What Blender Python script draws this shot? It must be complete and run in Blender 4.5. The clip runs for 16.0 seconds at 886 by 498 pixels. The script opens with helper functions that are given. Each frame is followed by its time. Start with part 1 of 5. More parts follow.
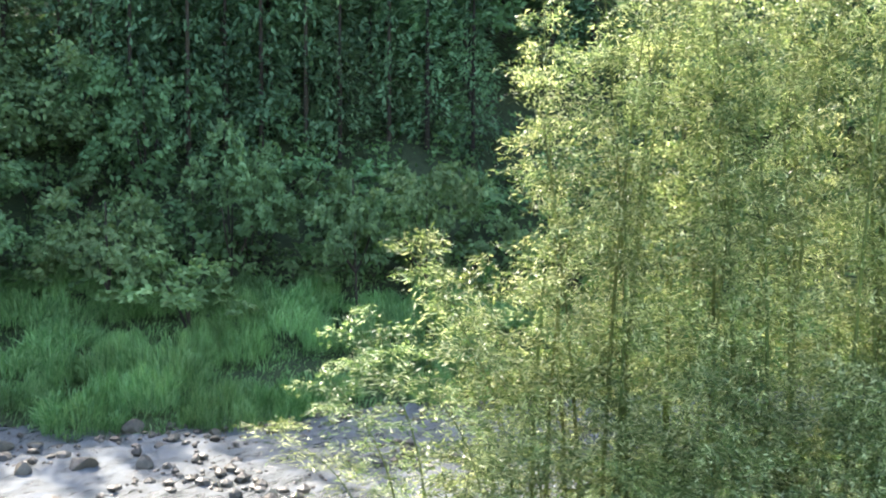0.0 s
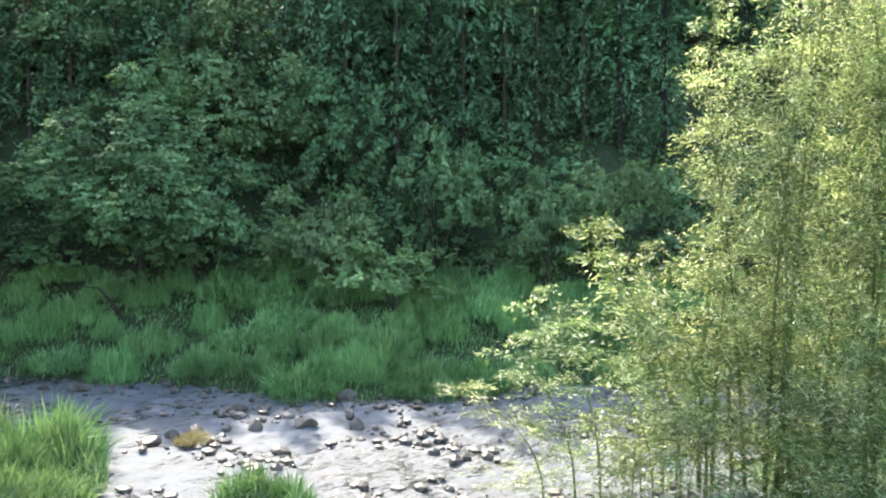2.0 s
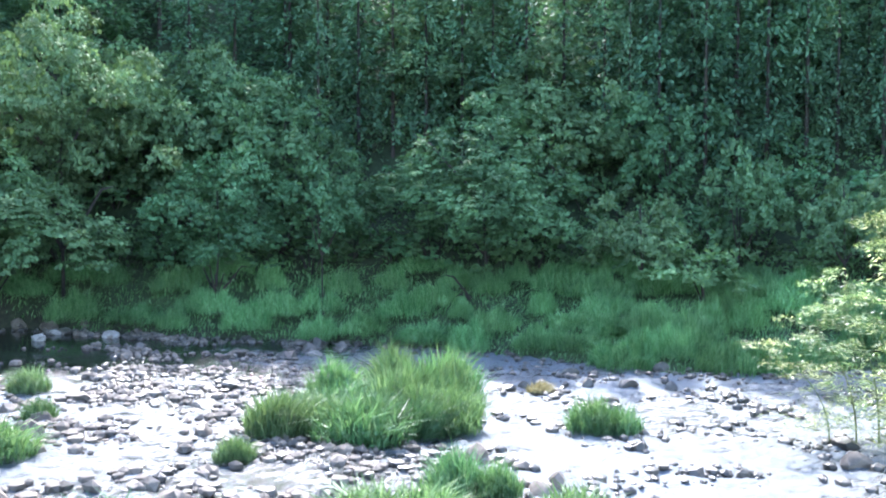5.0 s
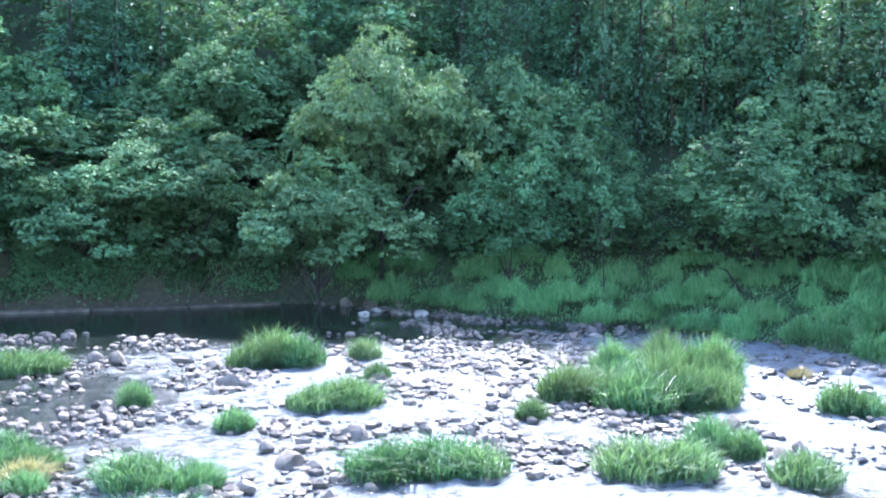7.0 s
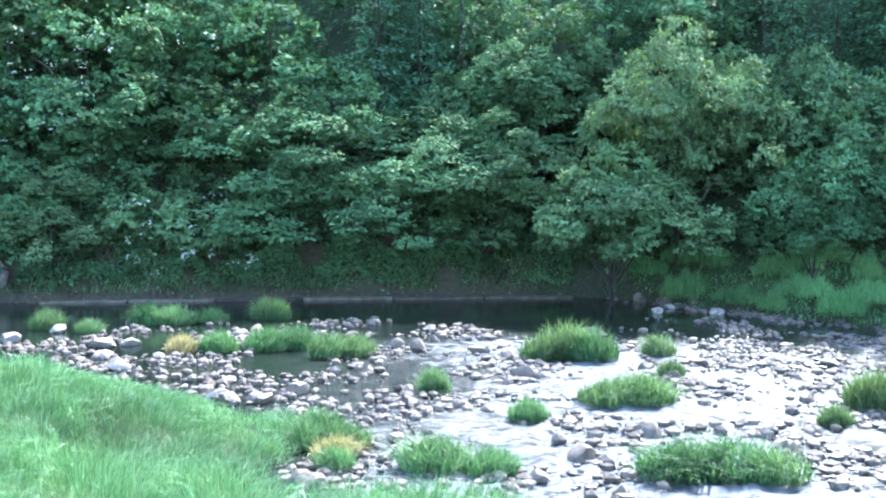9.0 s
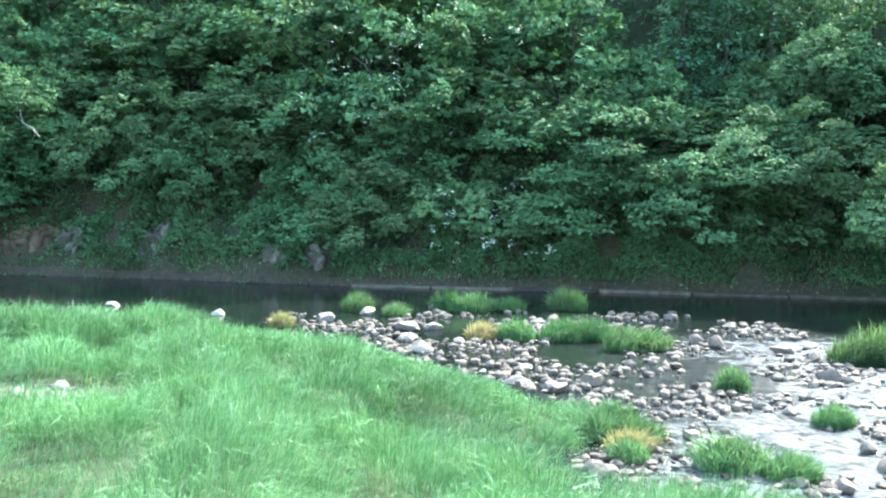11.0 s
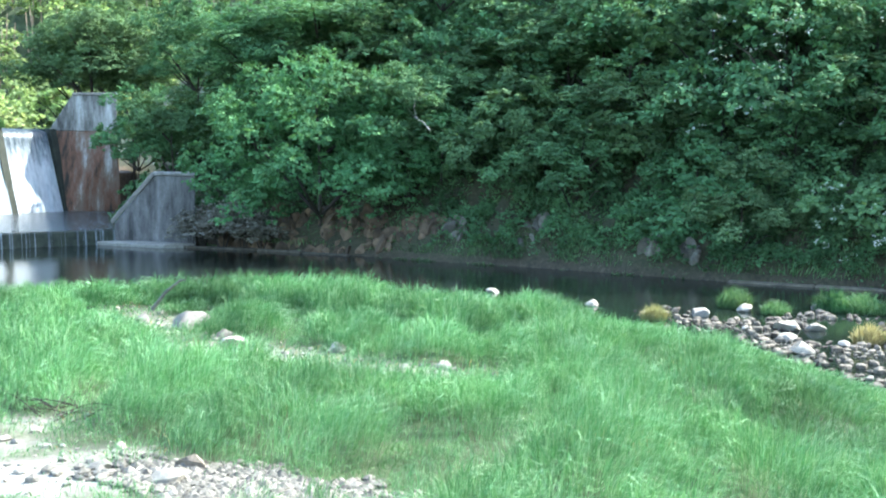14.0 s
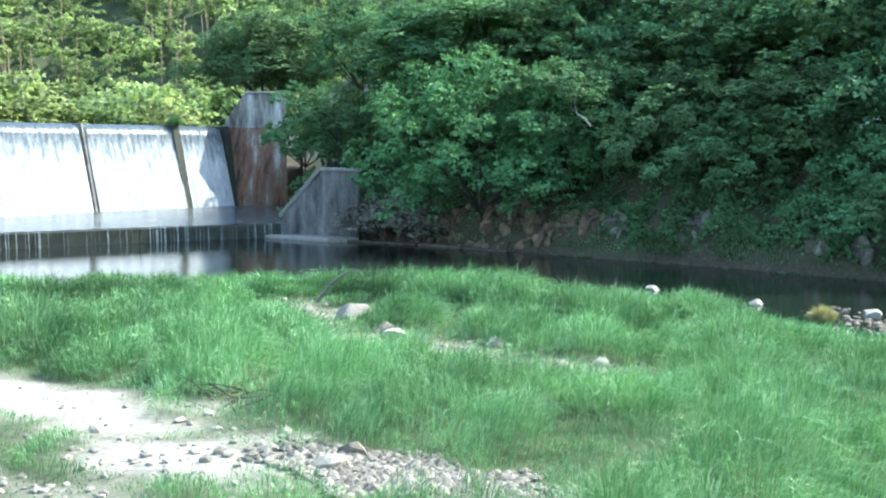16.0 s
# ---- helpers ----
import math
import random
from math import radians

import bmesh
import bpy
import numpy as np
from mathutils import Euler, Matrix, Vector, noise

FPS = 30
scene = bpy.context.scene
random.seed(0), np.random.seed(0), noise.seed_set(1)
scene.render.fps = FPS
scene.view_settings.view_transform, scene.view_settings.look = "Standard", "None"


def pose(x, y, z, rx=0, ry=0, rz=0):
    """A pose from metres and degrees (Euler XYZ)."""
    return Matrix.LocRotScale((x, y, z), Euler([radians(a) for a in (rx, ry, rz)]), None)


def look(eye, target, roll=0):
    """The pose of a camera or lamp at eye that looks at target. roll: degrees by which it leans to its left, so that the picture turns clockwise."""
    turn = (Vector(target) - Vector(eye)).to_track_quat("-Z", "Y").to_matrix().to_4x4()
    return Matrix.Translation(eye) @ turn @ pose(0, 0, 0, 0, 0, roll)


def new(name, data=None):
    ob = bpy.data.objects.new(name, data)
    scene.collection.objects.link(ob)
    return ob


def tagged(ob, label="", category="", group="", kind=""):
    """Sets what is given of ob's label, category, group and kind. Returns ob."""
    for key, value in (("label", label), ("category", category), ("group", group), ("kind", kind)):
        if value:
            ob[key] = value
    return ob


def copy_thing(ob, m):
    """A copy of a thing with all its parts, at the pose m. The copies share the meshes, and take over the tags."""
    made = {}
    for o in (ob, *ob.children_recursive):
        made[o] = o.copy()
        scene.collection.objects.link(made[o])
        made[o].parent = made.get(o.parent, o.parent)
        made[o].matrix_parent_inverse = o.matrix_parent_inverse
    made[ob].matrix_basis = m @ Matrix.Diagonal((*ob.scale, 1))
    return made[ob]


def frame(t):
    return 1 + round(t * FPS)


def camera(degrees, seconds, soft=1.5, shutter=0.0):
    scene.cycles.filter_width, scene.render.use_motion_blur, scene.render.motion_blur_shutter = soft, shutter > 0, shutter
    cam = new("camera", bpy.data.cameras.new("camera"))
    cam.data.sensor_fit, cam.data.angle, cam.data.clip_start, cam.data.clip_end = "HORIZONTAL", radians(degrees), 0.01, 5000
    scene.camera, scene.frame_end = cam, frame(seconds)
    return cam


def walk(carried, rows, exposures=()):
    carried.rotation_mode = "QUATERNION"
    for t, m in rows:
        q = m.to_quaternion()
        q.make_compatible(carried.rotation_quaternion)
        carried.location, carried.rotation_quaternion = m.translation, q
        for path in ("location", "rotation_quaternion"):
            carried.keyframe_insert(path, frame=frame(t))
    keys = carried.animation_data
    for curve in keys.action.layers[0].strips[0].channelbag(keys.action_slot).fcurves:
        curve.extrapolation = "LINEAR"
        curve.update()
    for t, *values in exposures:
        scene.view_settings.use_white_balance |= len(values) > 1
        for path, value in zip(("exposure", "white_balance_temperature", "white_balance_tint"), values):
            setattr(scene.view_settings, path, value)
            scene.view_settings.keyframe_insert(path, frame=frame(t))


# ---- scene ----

# ---------- camera ----------
cam = camera(43.7, 16.0, soft=2.1)
# seconds, eye, yaw to the left of +y, pitch, lean
PATH = [
    (0, 8.65, 12.43, 5.89, -54.15, -3.95, 0.34),
    (0.5, 8.27, 11.94, 5.90, -51.64, -4.11, 0.00),
    (1, 7.86, 11.44, 5.88, -48.97, -4.09, -0.09),
    (1.5, 7.43, 10.94, 5.82, -46.07, -4.04, -0.17),
    (2, 6.92, 10.33, 5.75, -43.46, -3.89, -0.06),
    (2.5, 6.30, 9.59, 5.68, -40.79, -3.75, -0.16),
    (3, 5.56, 8.76, 5.60, -38.41, -3.56, 0.04),
    (5.5, 1.35, 4.30, 5.24, -24.94, -2.83, 0.09),
    (6, 0.75, 3.03, 5.42, -21.30, -3.06, 0.15),
    (6.5, 0.34, 1.53, 5.71, -17.53, -3.37, 0.07),
    (7, 0.09, 0.35, 5.96, -13.64, -3.65, 0.06),
    (7.5, 0.05, 0.29, 5.99, -9.80, -3.77, 0.13),
    (8, 0.03, 0.26, 5.99, -5.93, -3.87, 0.18),
    (8.5, 0.01, 0.22, 6.00, -2.19, -3.96, 0.06),
    (11, -0.01, 0.05, 6.00, 16.80, -4.43, 0.29),
    (11.5, -0.00, 0.00, 6.00, 21.19, -4.54, 0.31),
    (12, -0.00, 0.00, 6.00, 25.26, -4.62, 0.31),
    (12.5, -0.00, 0.00, 6.00, 28.26, -4.69, 0.37),
    (13, -0.00, 0.00, 6.00, 31.12, -4.79, 0.33),
    (13.5, -0.00, 0.00, 6.00, 33.82, -4.86, 0.26),
    (14, -0.00, 0.00, 6.00, 36.10, -4.92, 0.24),
    (14.5, 0.06, -0.08, 6.00, 38.42, -4.99, 0.22),
    (15, 0.06, -0.08, 6.00, 40.73, -5.05, 0.20),
    (15.5, 0.10, -0.11, 6.00, 42.66, -5.11, 0.13),
    (16, 0.14, -0.14, 6.01, 44.38, -5.16, 0.12),
]


def eye_pose(x, y, z, yaw, pitch, lean):
    a, b = radians(yaw), radians(pitch)
    return look((x, y, z), (x - 9 * math.sin(a) * math.cos(b), y + 9 * math.cos(a) * math.cos(b), z + 9 * math.sin(b)), lean)


walk(cam, [(t, eye_pose(*p)) for t, *p in PATH],
     exposures=[(0.0, 2.4, 6900, 13), (3.0, 2.45, 6600, 14), (5.5, 2.78, 5500, 17), (7.0, 2.85, 5300, 19), (8.5, 2.85, 5350, 15), (11.0, 2.75, 5900, 3), (13.0, 2.68, 5900, 2), (16.0, 2.13, 5900, 0)])

# ---------- daylight ----------
SUN_AZ, SUN_EL = 24.0, 43.0     # degrees to the right of +y, and up
world = bpy.data.worlds.new("sky")
scene.world = world
world.use_nodes = True
wt = world.node_tree
sky = wt.nodes.new("ShaderNodeTexSky")
sky.sky_type, sky.sun_disc = "NISHITA", False
sky.sun_elevation, sky.sun_rotation = radians(SUN_EL), radians(SUN_AZ)
sky.air_density, sky.dust_density = 1.0, 2.0
back = wt.nodes["Background"]
back.inputs["Strength"].default_value = 0.15
wt.links.new(sky.outputs[0], back.inputs[0])
sun = new("sun", bpy.data.lights.new("sun", "SUN"))
sun.data.energy, sun.data.angle, sun.data.color = 2.8, radians(0.6), (1.0, 0.95, 0.86)
sa, se = radians(SUN_AZ), radians(SUN_EL)
sun.matrix_world = look((60 * math.sin(sa), 60 * math.cos(sa), 90), (60 * math.sin(sa) - math.sin(sa) * math.cos(se), 60 * math.cos(sa) - math.cos(sa) * math.cos(se), 90 - math.sin(se)))


# ---------- materials ----------
def nodes_of(name):
    m = bpy.data.materials.new(name)
    m.use_nodes = True
    t = m.node_tree
    return m, t, t.nodes["Principled BSDF"], t.nodes["Material Output"]


def noise_node(t, scale, detail=4.0, rough=0.55, stretch=None):
    n = t.nodes.new("ShaderNodeTexNoise")
    n.inputs["Scale"].default_value, n.inputs["Detail"].default_value, n.inputs["Roughness"].default_value = scale, detail, rough
    geo = t.nodes.new("ShaderNodeNewGeometry")
    if stretch:
        mp = t.nodes.new("ShaderNodeMapping")
        mp.inputs["Scale"].default_value = stretch
        t.links.new(geo.outputs["Position"], mp.inputs[0])
        t.links.new(mp.outputs[0], n.inputs["Vector"])
    else:
        t.links.new(geo.outputs["Position"], n.inputs["Vector"])
    return n


def ramp(t, fac, stops):
    r = t.nodes.new("ShaderNodeValToRGB")
    e = r.color_ramp.elements
    while len(e) < len(stops):
        e.new(0.5)
    for el, (p, c) in zip(e, stops):
        el.position, el.color = p, (*c, 1)
    t.links.new(fac, r.inputs[0])
    return r


def mixed(t, fac, a, b, mode="MIX"):
    m = t.nodes.new("ShaderNodeMix")
    m.data_type, m.blend_type = "RGBA", mode
    for sock, v in ((m.inputs[0], fac), (m.inputs[6], a), (m.inputs[7], b)):
        if isinstance(v, bpy.types.NodeSocket):
            t.links.new(v, sock)
        elif isinstance(v, tuple):
            sock.default_value = (*v, 1)
        else:
            sock.default_value = v
    return m.outputs[2]


def bumped(t, bsdf, height, strength, distance):
    b = t.nodes.new("ShaderNodeBump")
    b.inputs["Strength"].default_value, b.inputs["Distance"].default_value = strength, distance
    t.links.new(height, b.inputs["Height"])
    t.links.new(b.outputs[0], bsdf.inputs["Normal"])


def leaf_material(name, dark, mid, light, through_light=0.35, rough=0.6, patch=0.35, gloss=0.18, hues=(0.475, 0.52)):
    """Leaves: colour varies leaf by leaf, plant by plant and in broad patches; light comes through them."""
    m, t, p, out = nodes_of(name)
    geo, info = t.nodes.new("ShaderNodeNewGeometry"), t.nodes.new("ShaderNodeObjectInfo")
    c = ramp(t, geo.outputs["Random Per Island"], [(0.0, dark), (0.55, mid), (1.0, light)]).outputs[0]
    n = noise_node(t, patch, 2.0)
    hs = t.nodes.new("ShaderNodeHueSaturation")
    t.links.new(c, hs.inputs["Color"])
    mr = t.nodes.new("ShaderNodeMapRange")
    mr.inputs["To Min"].default_value, mr.inputs["To Max"].default_value = hues
    t.links.new(info.outputs["Random"], mr.inputs[0])
    t.links.new(mr.outputs[0], hs.inputs["Hue"])
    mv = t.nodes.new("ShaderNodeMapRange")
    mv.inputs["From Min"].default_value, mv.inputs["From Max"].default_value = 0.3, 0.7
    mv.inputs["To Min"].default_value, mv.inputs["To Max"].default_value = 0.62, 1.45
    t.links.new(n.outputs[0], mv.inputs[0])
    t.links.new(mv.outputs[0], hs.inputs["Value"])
    t.links.new(hs.outputs[0], p.inputs["Base Color"])
    p.inputs["Roughness"].default_value = rough
    p.inputs["Specular IOR Level"].default_value = gloss
    tr, mx = t.nodes.new("ShaderNodeBsdfTranslucent"), t.nodes.new("ShaderNodeMixShader")
    t.links.new(mixed(t, 1.0, hs.outputs[0], (1.0, 1.0, 0.68), "MULTIPLY"), tr.inputs[0])
    mx.inputs[0].default_value = through_light
    t.links.new(p.outputs[0], mx.inputs[1])
    t.links.new(tr.outputs[0], mx.inputs[2])
    t.links.new(mx.outputs[0], out.inputs[0])
    return m


def stone_material(name, dark, light, scale=6.0, rough=0.8, bump=0.4):
    m, t, p, out = nodes_of(name)
    info = t.nodes.new("ShaderNodeObjectInfo")
    geo = t.nodes.new("ShaderNodeNewGeometry")
    n, f = noise_node(t, scale, 6.0, 0.65), noise_node(t, scale * 9, 3.0)
    c = ramp(t, n.outputs[0], [(0.3, dark), (0.7, light)]).outputs[0]
    add = t.nodes.new("ShaderNodeMath")
    add.operation = "ADD"
    t.links.new(info.outputs["Random"], add.inputs[0])
    t.links.new(geo.outputs["Random Per Island"], add.inputs[1])
    fr = t.nodes.new("ShaderNodeMath")
    fr.operation = "FRACT"
    t.links.new(add.outputs[0], fr.inputs[0])
    tone = ramp(t, fr.outputs[0], [(0.0, (0.45, 0.44, 0.42)), (0.5, (0.85, 0.84, 0.8)), (1.0, (1.25, 1.22, 1.15))]).outputs[0]
    c = mixed(t, 1.0, c, tone, "MULTIPLY")
    t.links.new(mixed(t, 0.25, c, f.outputs[0], "OVERLAY"), p.inputs["Base Color"])
    p.inputs["Roughness"].default_value = rough
    bumped(t, p, n.outputs[0], bump, 0.05)
    return m


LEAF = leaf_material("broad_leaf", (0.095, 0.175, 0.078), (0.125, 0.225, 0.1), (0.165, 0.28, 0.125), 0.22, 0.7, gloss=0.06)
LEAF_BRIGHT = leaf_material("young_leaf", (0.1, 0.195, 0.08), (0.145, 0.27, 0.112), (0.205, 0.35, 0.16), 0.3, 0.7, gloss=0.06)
# paler leaf copy: far sunlight and haze are put into its colour
LEAF_SUN_TINTED = leaf_material("sun_tinted_leaf", (0.2, 0.28, 0.12), (0.33, 0.43, 0.2), (0.47, 0.55, 0.3), 0.6, patch=0.06)
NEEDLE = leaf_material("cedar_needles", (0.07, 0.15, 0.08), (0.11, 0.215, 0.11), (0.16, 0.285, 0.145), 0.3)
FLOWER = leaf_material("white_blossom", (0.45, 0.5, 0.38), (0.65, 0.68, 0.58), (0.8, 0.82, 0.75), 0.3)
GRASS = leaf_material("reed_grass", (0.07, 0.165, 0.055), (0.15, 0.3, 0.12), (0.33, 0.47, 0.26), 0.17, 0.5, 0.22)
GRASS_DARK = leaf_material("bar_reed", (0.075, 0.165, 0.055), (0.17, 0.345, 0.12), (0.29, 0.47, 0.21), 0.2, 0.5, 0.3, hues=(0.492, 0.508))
# darker than the bank grass: shade on the tufts is put into the colour
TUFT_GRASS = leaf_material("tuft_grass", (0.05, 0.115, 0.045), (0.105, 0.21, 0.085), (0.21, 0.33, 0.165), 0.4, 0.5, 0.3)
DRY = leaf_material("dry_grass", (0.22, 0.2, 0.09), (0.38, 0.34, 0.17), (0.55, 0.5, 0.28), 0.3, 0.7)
# lightest leaves paint in sun glints, darkest ones the shaded inside of the grove
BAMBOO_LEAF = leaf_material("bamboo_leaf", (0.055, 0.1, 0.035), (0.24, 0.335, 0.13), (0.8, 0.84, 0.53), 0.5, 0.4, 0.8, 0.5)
CULM = leaf_material("bamboo_culm", (0.08, 0.11, 0.03), (0.13, 0.165, 0.05), (0.2, 0.23, 0.08), 0.0, 0.4, 1.5)
BARK = stone_material("bark", (0.03, 0.025, 0.02), (0.085, 0.07, 0.055), 5.0, 0.9, 0.7)
STONE = stone_material("river_stone", (0.11, 0.088, 0.066), (0.28, 0.235, 0.185), 4.0, 0.8, 0.8)
STONE_WET = stone_material("wet_stone", (0.05, 0.045, 0.036), (0.17, 0.15, 0.12), 5.0, 0.4, 0.8)
BANK_STONE = stone_material("bank_pebble", (0.1, 0.088, 0.072), (0.3, 0.275, 0.235), 5.0, 0.85, 0.6)
STONE_PALE = stone_material("pale_stone", (0.27, 0.24, 0.2), (0.47, 0.435, 0.38), 5.0, 0.8, 0.7)
CONCRETE = stone_material("weathered_concrete", (0.12, 0.11, 0.1), (0.33, 0.32, 0.3), 1.2, 0.9, 0.3)


LEDGE_STONE = stone_material("mossy_ledge_concrete", (0.06, 0.05, 0.036), (0.2, 0.165, 0.12), 2.5, 0.9, 0.5)
PIER_STONE = stone_material("mossy_pier_concrete", (0.015, 0.02, 0.013), (0.055, 0.062, 0.042), 1.5, 0.8, 0.5)
WING_STONE = stone_material("dark_weathered_concrete", (0.07, 0.065, 0.06), (0.26, 0.24, 0.22), 1.0, 0.9, 0.4)


def stained_concrete(name, tones):
    m, t, p, out = nodes_of(name)
    n = noise_node(t, 0.9, 6.0, 0.65, (1.0, 1.0, 0.22))
    f = noise_node(t, 7.0, 5.0, 0.6)
    c = ramp(t, n.outputs[0], list(zip((0.36, 0.46, 0.57, 0.7), tones))).outputs[0]
    t.links.new(mixed(t, 0.4, c, f.outputs[0], "OVERLAY"), p.inputs["Base Color"])
    p.inputs["Roughness"].default_value = 0.85
    bumped(t, p, f.outputs[0], 0.4, 0.03)
    return m


STAINED = stained_concrete("rusty_concrete", ((0.025, 0.024, 0.016), (0.16, 0.075, 0.042), (0.2, 0.14, 0.1), (0.5, 0.46, 0.42)))
WING_STAINED = stained_concrete("streaked_concrete", ((0.045, 0.042, 0.038), (0.12, 0.11, 0.1), (0.2, 0.185, 0.17), (0.34, 0.32, 0.295)))
TOP_STAINED = stained_concrete("lichened_concrete", ((0.04, 0.036, 0.032), (0.17, 0.155, 0.135), (0.36, 0.335, 0.3), (0.62, 0.59, 0.55)))


def ground_material():
    """Forest litter on the hill, earth and rock on steep bank, sand and gravel by the water."""
    m, t, p, out = nodes_of("ground_earth")
    geo = t.nodes.new("ShaderNodeNewGeometry")
    n1, n2 = noise_node(t, 0.35, 5.0), noise_node(t, 5.0, 6.0, 0.65)
    litter = ramp(t, n2.outputs[0], [(0.3, (0.018, 0.02, 0.012)), (0.55, (0.035, 0.05, 0.022)), (0.75, (0.07, 0.075, 0.035))]).outputs[0]
    earth = ramp(t, n2.outputs[0], [(0.3, (0.028, 0.021, 0.014)), (0.55, (0.08, 0.056, 0.036)), (0.75, (0.16, 0.125, 0.09))]).outputs[0]
    sand = ramp(t, n2.outputs[0], [(0.3, (0.2, 0.18, 0.145)), (0.5, (0.36, 0.33, 0.28)), (0.72, (0.5, 0.47, 0.41))]).outputs[0]
    a = t.nodes.new("ShaderNodeAttribute")
    a.attribute_name = "cover"
    sp = t.nodes.new("ShaderNodeSeparateColor")
    t.links.new(a.outputs["Color"], sp.inputs[0])
    c = mixed(t, sp.outputs[0], litter, earth)
    c = mixed(t, sp.outputs[1], c, sand)
    green = ramp(t, n1.outputs[0], [(0.35, (0.025, 0.05, 0.013)), (0.65, (0.055, 0.1, 0.027))]).outputs[0]
    c = mixed(t, sp.outputs[2], c, green)
    t.links.new(c, p.inputs["Base Color"])
    p.inputs["Roughness"].default_value = 0.95
    bumped(t, p, n2.outputs[0], 0.7, 0.08)
    return m


def water_material():
    """Dark still pool to broken white rapids; the attribute says how fast the water runs. Sun glare is painted into the
    white.
    """
    m, t, p, out = nodes_of("river_water")
    a = t.nodes.new("ShaderNodeAttribute")
    a.attribute_name = "rapid"
    big, small = noise_node(t, 1.1, 6.0, 0.7, (1.0, 1.9, 1.0)), noise_node(t, 4.5, 6.0, 0.75, (0.7, 1.9, 1.0))
    hi = mixed(t, 0.5, big.outputs[0], small.outputs[0])
    th = t.nodes.new("ShaderNodeMath")
    th.operation = "MULTIPLY_ADD"
    t.links.new(a.outputs["Fac"], th.inputs[0])
    th.inputs[1].default_value = 0.395
    t.links.new(hi, th.inputs[2])
    # white of broken water, with glare painted in; its real gloss is cut below
    foam_glare = ramp(t, th.outputs[0], [(0.78, (0, 0, 0)), (1.06, (1, 1, 1))]).outputs[0]
    t.links.new(mixed(t, foam_glare, (0.012, 0.017, 0.014), (0.205, 0.225, 0.235)), p.inputs["Base Color"])
    t.links.new(mixed(t, foam_glare, (0.05, 0.05, 0.05), (0.65, 0.65, 0.65)), p.inputs["Roughness"])
    p.inputs["IOR"].default_value = 1.33
    t.links.new(mixed(t, foam_glare, (0.5, 0.5, 0.5), (0.05, 0.05, 0.05)), p.inputs["Specular IOR Level"])
    b = t.nodes.new("ShaderNodeBump")
    b.inputs["Distance"].default_value = 0.18
    st = t.nodes.new("ShaderNodeMath")
    st.operation = "MULTIPLY_ADD"
    t.links.new(a.outputs["Fac"], st.inputs[0])
    st.inputs[1].default_value, st.inputs[2].default_value = 0.6, 0.03
    t.links.new(st.outputs[0], b.inputs["Strength"])
    t.links.new(hi, b.inputs["Height"])
    t.links.new(b.outputs[0], p.inputs["Normal"])
    return m


def falling_water():
    m, t, p, out = nodes_of("falling_water")
    n = noise_node(t, 1.0, 5.0, 0.7, (3.0, 3.0, 0.14))
    c = ramp(t, n.outputs[0], [(0.3, (0.4, 0.46, 0.5)), (0.5, (0.68, 0.72, 0.75)), (0.65, (0.8, 0.83, 0.85))]).outputs[0]
    # thin glassy water at the lip, broken white below it
    geo, sp = t.nodes.new("ShaderNodeNewGeometry"), t.nodes.new("ShaderNodeSeparateXYZ")
    t.links.new(geo.outputs["Position"], sp.inputs[0])
    lip = t.nodes.new("ShaderNodeMath")
    lip.operation = "MULTIPLY_ADD"
    t.links.new(n.outputs[0], lip.inputs[0])
    lip.inputs[1].default_value = -5.0
    t.links.new(sp.outputs[2], lip.inputs[2])
    thin = t.nodes.new("ShaderNodeMapRange")
    thin.inputs["From Min"].default_value, thin.inputs["From Max"].default_value = 2.0, 5.0
    t.links.new(lip.outputs[0], thin.inputs[0])
    c = mixed(t, thin.outputs[0], c, (0.07, 0.1, 0.12))
    t.links.new(c, p.inputs["Base Color"])
    p.inputs["Roughness"].default_value = 0.3
    tr, mx = t.nodes.new("ShaderNodeBsdfTranslucent"), t.nodes.new("ShaderNodeMixShader")
    t.links.new(c, tr.inputs[0])
    mx.inputs[0].default_value = 0.3
    t.links.new(p.outputs[0], mx.inputs[1])
    t.links.new(tr.outputs[0], mx.inputs[2])
    t.links.new(mx.outputs[0], out.inputs[0])
    bumped(t, p, n.outputs[0], 0.6, 0.1)
    return m


GROUND, WATER, FALLS = ground_material(), water_material(), falling_water()
TRICKLE = stone_material("trickling_water", (0.1, 0.115, 0.12), (0.34, 0.37, 0.39), 3.0, 0.25, 0.2)


# ---------- mesh helpers ----------
def raw(name, v, f, mat, smooth=False):
    """A mesh from arrays: vertices (n, 3) and faces (m, k), all with k corners."""
    v, f = np.asarray(v, np.float32), np.asarray(f, np.int32)
    me = bpy.data.meshes.new(name)
    me.vertices.add(len(v))
    me.vertices.foreach_set("co", v.ravel())
    me.loops.add(f.size)
    me.loops.foreach_set("vertex_index", f.ravel())
    me.polygons.add(len(f))
    me.polygons.foreach_set("loop_start", np.arange(0, f.size, f.shape[1], dtype=np.int32))
    me.polygons.foreach_set("use_smooth", np.full(len(f), smooth))
    me.update(calc_edges=True)
    me.materials.append(mat)
    return me


def part(name, me, parent, label=""):
    ob = new(name, me)
    ob.parent = parent
    return tagged(ob, label)


def unit(a):
    return a / np.maximum(np.linalg.norm(a, axis=-1, keepdims=True), 1e-9)


